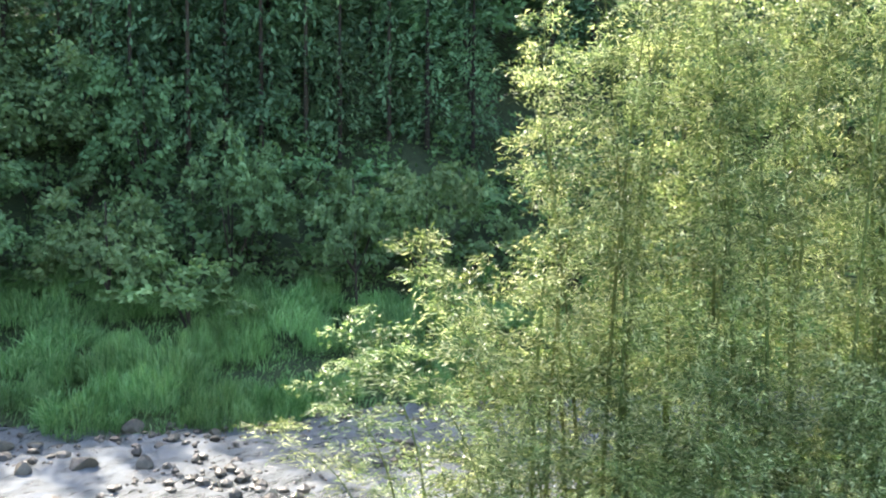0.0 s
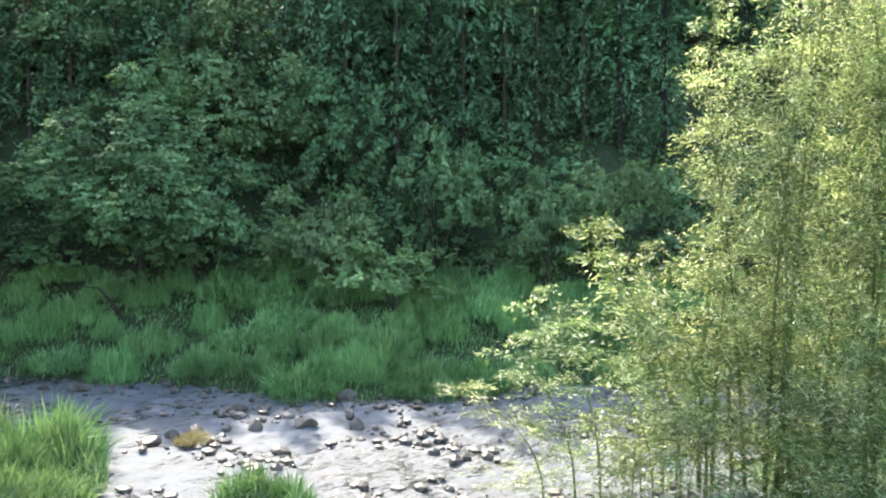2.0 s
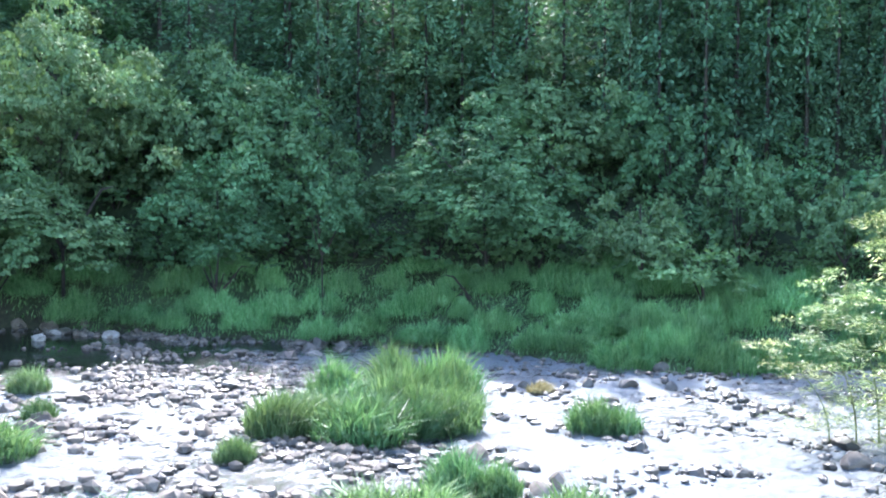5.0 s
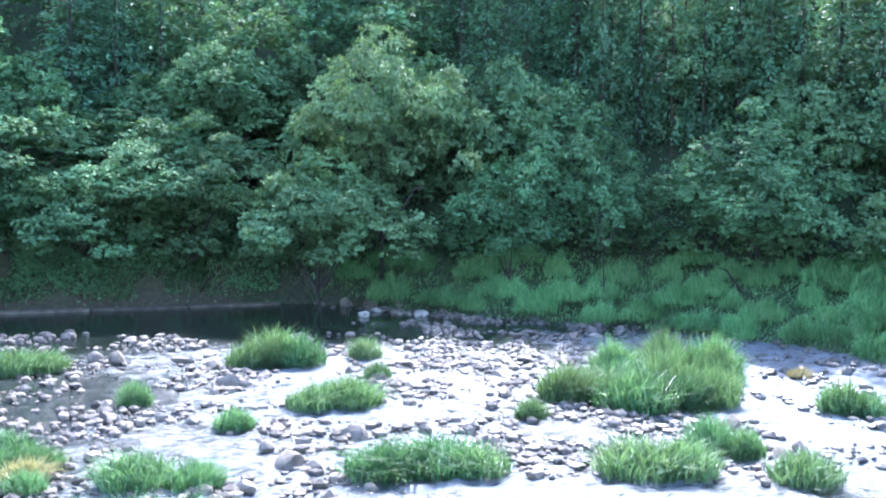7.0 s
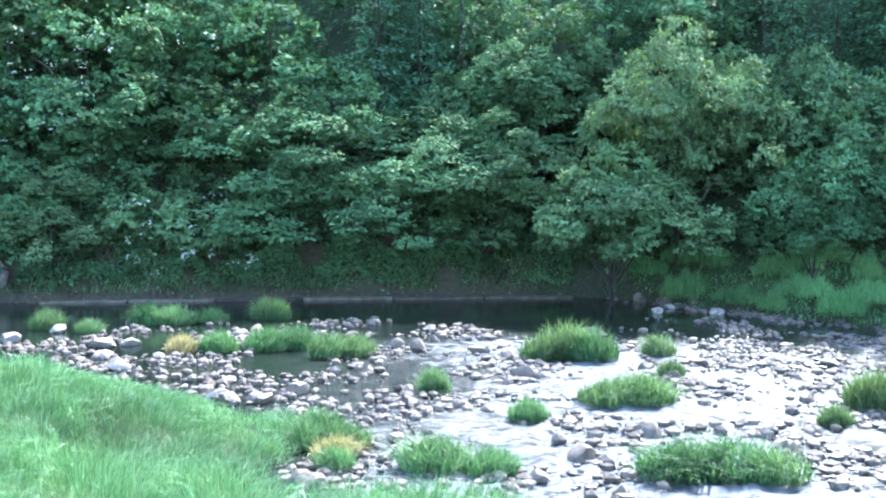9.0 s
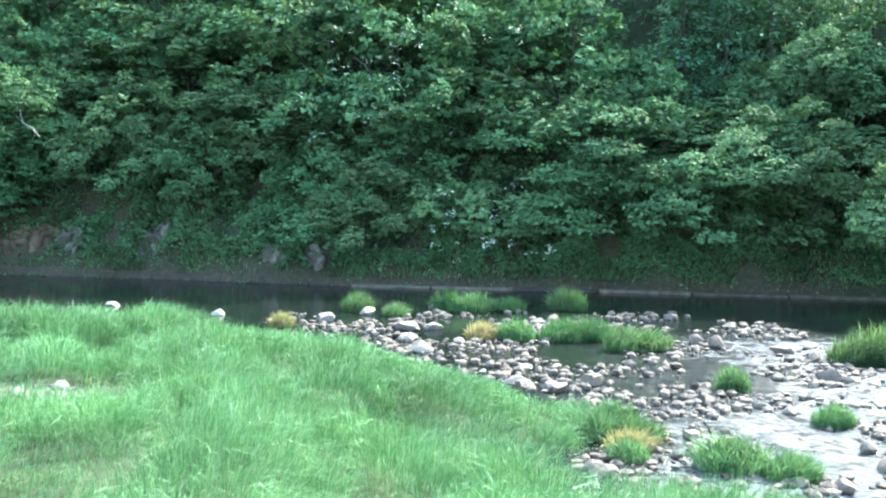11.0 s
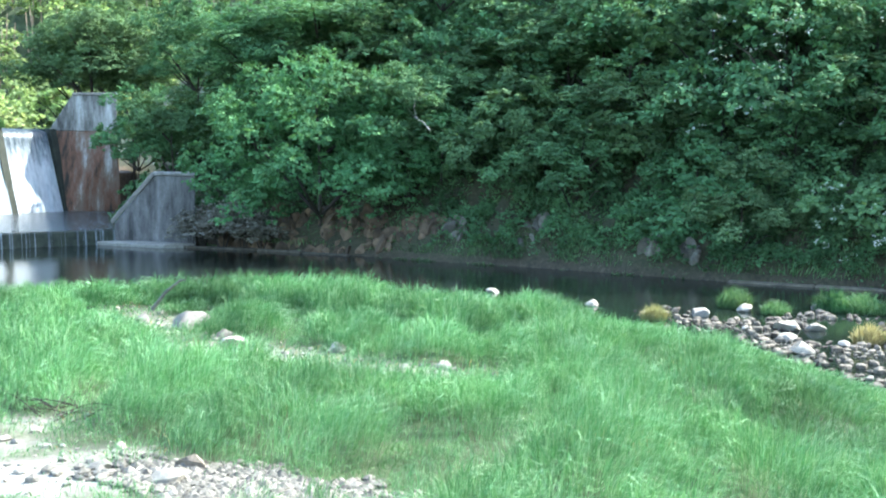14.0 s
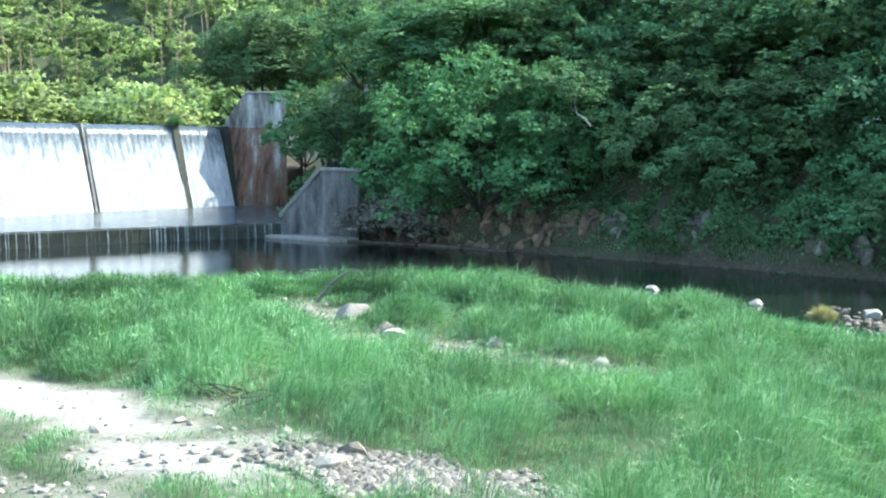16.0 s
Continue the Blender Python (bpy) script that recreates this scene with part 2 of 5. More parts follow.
def cards(c, along, normal, length, width):
    """Pointed leaf blades: one four-cornered face each, base at c."""
    along = unit(along)
    side = unit(np.cross(normal, along))
    length, width = np.broadcast_to(length, len(c))[:, None], np.broadcast_to(width, len(c))[:, None]
    v = np.stack([c, c + along * length * 0.45 + side * width / 2, c + along * length, c + along * length * 0.45 - side * width / 2], 1)
    return v.reshape(-1, 3), np.arange(4 * len(c)).reshape(-1, 4)


def tube(points, radii, sides=7):
    """A tapered tube along points: quads."""
    pts = np.array(points, float)
    tang = unit(np.gradient(pts, axis=0))
    up = np.where(np.abs(tang[:, 2:3]) > 0.9, np.array([[1.0, 0, 0]]), np.array([[0, 0, 1.0]]))
    a = unit(np.cross(tang, up))
    b = np.cross(tang, a)
    ang = np.linspace(0, 2 * np.pi, sides, endpoint=False)
    ring = pts[:, None] + np.array(radii)[:, None, None] * (np.cos(ang)[None, :, None] * a[:, None] + np.sin(ang)[None, :, None] * b[:, None])
    n = len(pts)
    f = [(i * sides + j, i * sides + (j + 1) % sides, (i + 1) * sides + (j + 1) % sides, (i + 1) * sides + j) for i in range(n - 1) for j in range(sides)]
    return ring.reshape(-1, 3), np.array(f)


def joined(pieces):
    vs, fs, n = [], [], 0
    for v, f in pieces:
        vs.append(v)
        fs.append(f + n)
        n += len(v)
    return np.concatenate(vs), np.concatenate(fs)


def smooth01(x):
    x = np.clip(x, 0, 1)
    return x * x * (3 - 2 * x)


def lumps(x, y, size, seed=0.0):
    """Smooth uneven values, about -1 to 1, over the plan."""
    x, y = np.asarray(x, float) / size, np.asarray(y, float) / size
    return (np.sin(1.3 * x + 2.1 * y + seed) + np.sin(-2.3 * x + 1.1 * y + 1.7 * seed + 1) + np.sin(3.1 * x + 0.6 * y + 2.3 * seed + 2)
            + np.sin(0.7 * x - 3.4 * y + 0.9 * seed + 4)) / 4 * 1.5


# ---------- the lie of the land ----------
TREELINE = [(-330, -260), (-290, -60), (-265, 60), (-250, 125), (-215, 150), (-130, 100), (-92, 73), (-80, 64), (-62, 51.5), (-55, 50), (-42, 50.3), (-28, 51), (-20, 51.3),
            (-8, 53.2), (5.6, 54.4), (13, 53), (20, 51), (27, 47), (33, 42), (38, 37), (47, 29), (62, 18), (85, 5), (160, -40), (400, -180)]
BAR = [(-20, 54.4), (5.6, 54.4), (9, 52.6), (12.5, 50), (19.7, 47), (23.5, 42.5), (25.8, 37), (26.6, 34.6), (30, 34), (32, 32.8), (40, 27), (55, 16), (80, -2), (160, -50), (400, -190)]
SHORE = [(-300, -300), (-140, -50), (-60, 9), (-46, 19), (-38, 26), (-31, 31.2), (-24, 35), (-20.2, 36), (-12.5, 33.3), (-6.5, 29.4), (-3.4, 26.3), (-3.8, 21.4), (1, 20.3), (5, 19.3), (14, 17),
         (22, 17.5), (25, 22.5), (28, 26), (33, 25.5), (45, 15), (80, -18), (160, -75), (400, -230)]


def beyond(line, x, y):
    """Distance to a line of points that runs left to right; positive on its far side (to the left of its way), negative on the near side."""
    x, y = np.asarray(x, float), np.asarray(y, float)
    best, odd = np.full(x.shape, 1e9), np.zeros(x.shape, bool)
    for (ax, ay), (bx, by) in zip(line, line[1:]):
        ux, uy = bx - ax, by - ay
        s = np.clip(((x - ax) * ux + (y - ay) * uy) / (ux * ux + uy * uy), 0, 1)
        best = np.minimum(best, np.hypot(x - ax - s * ux, y - ay - s * uy))
    ring = [(-5000, line[0][1]), *line, (5000, line[-1][1]), (5000, 9000), (-5000, 9000)]
    for (ax, ay), (bx, by) in zip(ring, ring[1:] + ring[:1]):
        if ay != by:
            odd ^= ((ay > y) != (by > y)) & (x < (bx - ax) * (y - ay) / (by - ay) + ax)
    return np.where(odd, best, -best)


def water_level(x):
    return -0.1 - 0.75 * smooth01((np.asarray(x, float) - 5) / 19)


def land(x, y):
    x, y = np.asarray(x, float), np.asarray(y, float)
    zw = water_level(x)
    hill, bar, shore = beyond(TREELINE, x, y), beyond(BAR, x, y), -beyond(SHORE, x, y)
    z = zw - 0.55 + 0.12 * lumps(x, y, 1.5)
    right = smooth01((x - 4) / 5)
    z = np.where((bar > -1.5) & (x > 5), np.maximum(z, zw - 0.3 + (2.0 - zw) * np.clip((bar + 0.4) / np.maximum(bar + 0.4 - hill, 0.1), 0, 1) ** 0.9), z)
    z = np.where(shore > -1.5, np.maximum(z, zw - 0.35 + (1.25 - 0.5 * right) * smooth01((shore + 1.2) / 8) + 0.1 * lumps(x, y, 3.0) * smooth01(shore / 3)), z)
    step = 0.25 + 1.5 * right
    rise = step + np.clip(hill, 0, 3.5) * (0.95 - 0.35 * right) + np.clip(hill - 3.5, 0, None) * 0.85
    rise = rise + (0.5 * lumps(x, y, 2.2, 1.0) + 0.22 * lumps(x, y, 0.8, 6.0)) * smooth01(hill / 3) + 2.0 * lumps(x, y, 14, 2.0) * smooth01((hill - 8) / 20)
    top = 57 + 6 * lumps(x, y, 40, 3.0)
    rise = np.where(rise > top - 12, top - 12 + 12 * (1 - np.exp(-(rise - top + 12) / 12)), rise)
    z = np.where(hill > 0, np.maximum(z, rise), np.where((hill > -0.6) & (x < 5), np.maximum(z, step - 0.55), z))
    z = np.where((x < -88) & (hill <= 0), np.where(shore > -4, 9.2, 4.0), z)
    return z


def axis(lo, hi, step, far):
    mid = np.arange(lo, hi + 1e-6, step)
    out = np.cumsum(step * 1.16 ** np.arange(1, 60))
    out = out[out < far]
    return np.r_[(lo - out)[::-1], mid, hi + out]


def grid_mesh(name, xs, ys, zfun, mat, keep=None):
    gx, gy = np.meshgrid(xs, ys)
    v = np.stack([gx.ravel(), gy.ravel(), zfun(gx.ravel(), gy.ravel())], 1)
    w = len(xs)
    i, j = np.meshgrid(np.arange(len(ys) - 1), np.arange(w - 1), indexing="ij")
    k = (i * w + j).ravel()
    f = np.stack([k, k + 1, k + w + 1, k + w], 1)
    if keep is not None:
        f = f[keep(v[f].mean(1))]
        used, inv = np.unique(f, return_inverse=True)
        v, f = v[used], inv.reshape(f.shape)
    return raw(name, v, f, mat, True), v


# sandy track, gravel and thin stony places on the near bank: x, y, half sizes, turn in degrees
BARE = [(-22.0, 10.0, 7.5, 2.3, 8), (-15.6, 9.9, 3.8, 1.7, 12), (-12.0, 11.7, 3.2, 1.5, 12), (-3.2, 22.4, 1.0, 2.0, 0)]
THIN = [(-26.5, 21.8, 5.0, 1.7, -25), (-20.5, 20.4, 4.5, 1.8, 10), (-15.8, 20.3, 3.2, 1.4, 20), (-18.4, 12.6, 1.5, 0.9, 20), (-15.5, 12.0, 1.8, 0.9, 10), (-15.5, 7.6, 3.5, 0.8, 10)]
# where the bank grass stands tallest, in long billows
RIDGES = [([(-40, 9), (-30, 13), (-25, 14.4), (-19.5, 16.2), (-14.8, 15.2), (-11.0, 15.4), (-6, 17.2), (-1, 17.5), (8, 14)], 1.9), ([(-44, 22), (-33, 26.5), (-24, 26.5), (-16, 24.8), (-9, 23.2), (-5, 22)], 1.7)]


def inside(spots, x, y):
    """1 in the middle of a spot, 0 at its edge and beyond."""
    out = np.zeros(np.shape(x))
    for cx, cy, a, b, turn in spots:
        c, s = math.cos(radians(turn)), math.sin(radians(turn))
        u, v = ((x - cx) * c + (y - cy) * s) / a, (-(x - cx) * s + (y - cy) * c) / b
        out = np.maximum(out, 1 - np.hypot(u, v) + 0.18 * lumps(x, y, 0.7))
    return np.clip(out, 0, 1)


me, gv = grid_mesh("ground", axis(-96, 62, 0.7, 2200), axis(-6, 82, 0.7, 2200), land, GROUND)
cover = np.ones((len(gv), 4), np.float32)
hillside = beyond(TREELINE, gv[:, 0], gv[:, 1])
cover[:, 0] = np.where(gv[:, 0] < 3, smooth01((5.5 + 2 * lumps(gv[:, 0], gv[:, 1], 2.5) - hillside) / 2.5), 0.25 * smooth01(1 - hillside / 3))
# far valley ground takes some sand tone, painting in its sunlit haze
cover[:, 1] = np.where(gv[:, 0] < -150, 0.15, 0) + np.where(hillside < 0, np.clip(1.6 * inside(BARE[:2], gv[:, 0], gv[:, 1]) + 0.5 * inside(BARE[2:], gv[:, 0], gv[:, 1]) + 0.8 * inside(THIN, gv[:, 0], gv[:, 1]), 0, 1), 0)
shore_in = -beyond(SHORE, gv[:, 0], gv[:, 1])
on_bar = (beyond(BAR, gv[:, 0], gv[:, 1]) > 0.2) & (gv[:, 0] > 5)
cover[:, 2] = np.where(((shore_in > 1.5) | on_bar) & (hillside < 0), 0.75 * (1 - cover[:, 1]), np.where(hillside > 0, np.where(gv[:, 0] < -150, 0.5, 0.3), 0))
me.color_attributes.new("cover", "FLOAT_COLOR", "POINT").data.foreach_set("color", cover.ravel())
tagged(new("ground", me), "wooded hillside, gravel bed and grassy river banks", "ground", kind="structure")


# ---------- water ----------
def rapids(x, y):
    """How fast the river runs at a place, 0 in the pool to 1; raised on the right to paint in sun glitter."""
    r = smooth01((x + 12) / 14) * smooth01((48 - y - 0.22 * np.abs(x)) / 9)
    r = np.maximum(r, 0.9 * smooth01((x - 8) / 8) * smooth01((50 - y) / 6))
    return np.clip(r * (0.95 + 0.16 * lumps(x, y, 5, 5.0) + 0.13 * smooth01((x - 12) / 8)), 0, 1.15)


def river_z(x, y):
    r = rapids(x, y)
    return water_level(x) + r * 0.05 * lumps(x, y, 0.45, 1.0) + r * 0.04 * lumps(x, y, 0.22, 4.0)


wm, wv = grid_mesh("water", axis(-40, 48, 0.25, 160), axis(10, 55, 0.25, 90), river_z, WATER,
                   lambda c: (c[:, 0] > -84) & (beyond(TREELINE, c[:, 0], c[:, 1]) < 1.0) & (beyond(SHORE, c[:, 0], c[:, 1]) > -2.0))
wm.attributes.new("rapid", "FLOAT", "POINT").data.foreach_set("value", rapids(wv[:, 0], wv[:, 1]).astype(np.float32))
tagged(new("water", wm), "dark river pool breaking into white stony rapids", "river", kind="structure")

# ---------- the weir ----------
def box_mesh(name, corners, mat, bevel=0.04):
    """A solid of eight corners, lower four then upper four, with worn edges."""
    bm = bmesh.new()
    vs = [bm.verts.new(c) for c in corners]
    for q in ((3, 2, 1, 0), (4, 5, 6, 7), (0, 1, 5, 4), (1, 2, 6, 5), (2, 3, 7, 6), (3, 0, 4, 7)):
        bm.faces.new([vs[i] for i in q])
    bmesh.ops.recalc_face_normals(bm, faces=bm.faces)
    bmesh.ops.bevel(bm, geom=bm.edges[:], offset=bevel, segments=1, affect="EDGES")
    me = bpy.data.meshes.new(name)
    bm.to_mesh(me)
    bm.free()
    me.materials.append(mat)
    return me


WEIR_FOOT, WEIR_WAY = np.array([-83.6, 58.5]), np.array([0.108, -0.994])     # foot of the fall by the abutment, and the way along it
WEIR_BACK = np.array([-0.994, -0.108])                                          # upstream
CREST, APRON = 7.95, 0.9


def along_weir(s, back, z):
    p = WEIR_FOOT + WEIR_WAY * s + WEIR_BACK * back
    return (p[0], p[1], z)


def slab(s0, s1, b0, b1, b2, b3, z0, z1):
    """Corners of a wall along the weir: b0..b1 thick at the foot, b2..b3 at the top."""
    return [along_weir(s0, b0, z0), along_weir(s1, b0, z0), along_weir(s1, b1, z0), along_weir(s0, b1, z0),
            along_weir(s0, b2, z1), along_weir(s1, b2, z1), along_weir(s1, b3, z1), along_weir(s0, b3, z1)]


weir = tagged(new("weir"), "tall concrete river weir with water pouring over", "weir", kind="structure")
part("weir_wall", box_mesh("weir_wall", slab(0, 58, 0.4, 7, 2.5, 5, -1.5, CREST - 0.1), CONCRETE), weir)
for s, w in ((5.2, 0.4), (14.6, 0.12), (24.0, 0.2), (33.4, 0.2), (42.8, 0.2)):
    part("pier", box_mesh("pier", slab(s - w, s + w, -0.1, 2.5, 1.85, 4, 0.3, CREST + 0.12), PIER_STONE if s < 6 else WING_STONE), weir, "narrow mossy dividing pier")
for a, b in ((0.1, 4.9), (5.5, 14.3), (14.9, 23.7), (24.3, 33.1), (33.7, 42.5)):
    n, rows_ = 46, 14
    ss, tt = np.meshgrid(np.linspace(a, b, n), np.linspace(0, 1, rows_))
    ss, tt = ss.ravel(), tt.ravel()
    back_ = np.where(tt < 0.12, 4.6 - 2.6 * tt / 0.12, 2.0 * (1 - (tt - 0.12) / 0.88)) + 0.07 * np.sin(ss * 7.3) * np.sin(ss * 2.9 + 1)
    zz = np.where(tt < 0.12, CREST + 0.07, CREST + 0.05 - (CREST - APRON + 0.1) * (tt - 0.12) / 0.88)
    p = WEIR_FOOT + ss[:, None] * WEIR_WAY + back_[:, None] * WEIR_BACK
    k = (np.arange(rows_ - 1)[:, None] * n + np.arange(n - 1)).ravel()
    part("falling_sheet", raw("falling_sheet", np.c_[p, zz], np.stack([k, k + 1, k + n + 1, k + n], 1), FALLS, True), weir, "white sheet of falling water")
part("pier", box_mesh("pier", slab(-0.75, -0.05, -0.2, 2.5, 1.7, 4, 0.3, CREST + 0.1), PIER_STONE), weir, "dark mossy end pier")
tuft_top = WEIR_FOOT + WEIR_WAY * 5.2 + WEIR_BACK * 2.0

# reservoir above, stilling basin below and the low sill in front
res = raw("water", [(-88, 58, CREST), (-84, 14, CREST), (-300, -20, CREST), (-260, 140, CREST), (-120, 95, CREST)], [(0, 1, 2, 3, 4)], WATER)
tagged(new("water", res), "still water held above the weir", "water", kind="structure")
SILL = [(-61.2, 46.9), (-64.0, 37.2), (-65.6, 28.6), (-67.5, 14)]
basin = raw("water", [(-61.6, 46.6, APRON), (-64.4, 37.2, APRON), (-66.0, 28.6, APRON), (-68, 14, APRON), (-80, 14, APRON), (-83.0, 58.4, APRON), (-80, 62, APRON), (-62, 50, APRON)],
            [(0, 1, 2, 3, 4, 5, 6, 7)], WATER)
basin.attributes.new("rapid", "FLOAT", "POINT").data.foreach_set("value", np.full(8, 0.8, np.float32))
tagged(new("water", basin), "shallow water in the stilling basin below the falls", "water", kind="structure")
sill = tagged(new("weir_sill"), "low dark concrete sill trickling with water", "weir sill", kind="structure")
for (ax, ay), (bx, by) in zip(SILL, SILL[1:]):
    u = unit(np.array([bx - ax, by - ay]))
    nrm = np.array([-u[1], u[0]])
    if nrm[0] > 0:
        nrm = -nrm
    q = [np.array([ax, ay]), np.array([bx, by]), np.array([bx, by]) + nrm * 0.9, np.array([ax, ay]) + nrm * 0.9]
    part("sill_wall", box_mesh("sill_wall", [(*c, -1.2) for c in q] + [(*c, APRON - 0.05) for c in q], PIER_STONE, 0.06), sill)
    n = int(np.hypot(bx - ax, by - ay) / 0.28)
    for i in range(n):
        s = (i + random.random()) / n
        w = 0.02 + 0.14 * random.random() ** 3
        if random.random() < 0.35:
            continue
        c = np.array([ax, ay]) + (np.array([bx, by]) - [ax, ay]) * s - nrm * 0.05
        e = c + u * w
        v = [(*(c + nrm * 0.4), APRON + 0.0), (*(e + nrm * 0.4), APRON + 0.0), (*e, APRON - 0.05), (*c, APRON - 0.05), (*(e - nrm * 0.12), -0.1), (*(c - nrm * 0.12), -0.1)]
        part("trickle", raw("trickle", v, [(0, 1, 2, 3), (3, 2, 4, 5)], TRICKLE), sill)

# abutment: a stained wall with a sloping shoulder beside the fall
def prism(name, outline, front, depth, mat):
    """A wall from an outline of (x, y, z) corners, pushed back by depth along front."""
    bm = bmesh.new()
    f = np.array(outline, float)
    a = [bm.verts.new(p) for p in f]
    b = [bm.verts.new(p + np.array([front[0], front[1], 0]) * depth) for p in f]
    bm.faces.new(a)
    bm.faces.new(b[::-1])
    for i in range(len(a)):
        j = (i + 1) % len(a)
        bm.faces.new((a[j], a[i], b[i], b[j]))
    bmesh.ops.recalc_face_normals(bm, faces=bm.faces)
    bmesh.ops.bevel(bm, geom=bm.edges[:], offset=0.05, segments=1, affect="EDGES")
    me = bpy.data.meshes.new(name)
    bm.to_mesh(me)
    bm.free()
    me.materials.append(mat)
    return me


abut = tagged(new("abutment"), "stained concrete abutment wall beside the weir", "abutment", kind="structure")
VIEW_BACK = (-0.81, 0.59)
part("abutment_wall", prism("abutment_wall", [(-83.5, 58.4, -0.5), (-85.9, 58.8, 7.9), (-81.0, 62.2, 7.9), (-80.7, 62.3, -0.5)], VIEW_BACK, 6.0, STAINED), abut, "lower face streaked with rust and moss")
part("abutment_top", prism("abutment_top", [(-86.05, 58.75, 7.9), (-84.3, 60.0, 11.0), (-80.9, 62.15, 11.0), (-80.9, 62.15, 7.9)], VIEW_BACK, 6.0, TOP_STAINED), abut, "pale upper block with a sloping shoulder")
part("coping", prism("coping", [(-84.2, 59.95, 11.0), (-84.2, 59.95, 11.25), (-80.8, 62.1, 11.25), (-80.8, 62.1, 11.0)], VIEW_BACK, 6.1, CONCRETE), abut)
wing = tagged(new("wing_wall"), "grey concrete wing wall with a sloping top", "wing wall", kind="structure")
part("wing_face", prism("wing_face", [(-61.3, 46.7, -0.8), (-61.3, 46.7, 1.2), (-58.8, 48.1, 4.5), (-56.0, 49.1, 4.5), (-56.0, 49.1, -0.8)], (-0.777, 0.63), 3.5, WING_STAINED), wing)
part("coping", prism("coping", [(-61.4, 46.6, 1.2), (-61.5, 46.5, 1.45), (-58.85, 47.95, 4.75), (-58.7, 48.0, 4.5)], (-0.777, 0.63), 0.9, STONE_PALE), wing, "pale sloping coping")
part("coping", prism("coping", [(-58.8, 48.0, 4.5), (-58.8, 48.0, 4.75), (-55.9, 49.0, 4.75), (-55.9, 49.0, 4.5)], (-0.777, 0.63), 0.9, CONCRETE), wing, "flat coping")

# concrete ledge along the foot of the far bank, in lengths with open joints
LEDGE = [(-60.5, 46.2), (-55.0, 47.6), (-50, 48.9), (-43, 49.5), (-20, 50.7), (-8, 52.4), (5.0, 53.5)]
ledge = tagged(new("river_ledge"), "low concrete ledge along the water's edge", "ledge", kind="structure")
for (ax, ay), (bx, by) in zip(LEDGE, LEDGE[1:]):
    if ax == -43:      # grass and rock run down to the water here
        continue
    n = max(1, round(math.hypot(bx - ax, by - ay) / 4.2))
    for i in range(n):
        p, q = np.array([ax, ay - 0.45]), np.array([bx, by - 0.45])
        c, e = p + (q - p) * (i + 0.008) / n, p + (q - p) * (i + 0.992) / n
        u = unit(q - p)
        w = np.array([-u[1], u[0]])
        dz = random.uniform(-0.03, 0.03) + (-0.2 if ax > -22 else -0.2)
        low = [c + w * 0.3, e + w * 0.3, e + w * 0.8, c + w * 0.8]
        part("ledge_slab", box_mesh("ledge_slab", [(*k, -0.9) for k in low] + [(*k, 0.22 + dz) for k in low], LEDGE_STONE, 0.05), ledge)
apron_slab = box_mesh("landing_slab", [(-63, 45.2, -0.8), (-56, 46.3, -0.8), (-54.8, 48.0, -0.8), (-61.2, 47.2, -0.8), (-63, 45.2, 0.1), (-56, 46.3, 0.16), (-54.8, 48.0, 0.2), (-61.2, 47.2, 0.14)], STONE_PALE, 0.08)
tagged(new("landing_slab", apron_slab), "pale flat concrete slab at the water's edge", "slab", kind="structure")


# ---------- trees ----------
def apart(rng, n, low):
    """n directions that keep clear of one another, none far below the level."""
    d = unit(rng.normal(size=(n * 6, 3)))
    d[:, 2] = np.where(d[:, 2] < low, -0.6 * d[:, 2], d[:, 2])
    d = unit(d)
    picked, gap = [0], np.linalg.norm(d - d[0], axis=1)
    for _ in range(n - 1):
        k = int(np.argmax(gap * rng.uniform(0.55, 1.0, len(d))))
        picked.append(k)
        gap = np.minimum(gap, np.linalg.norm(d - d[k], axis=1))
    return d[picked]


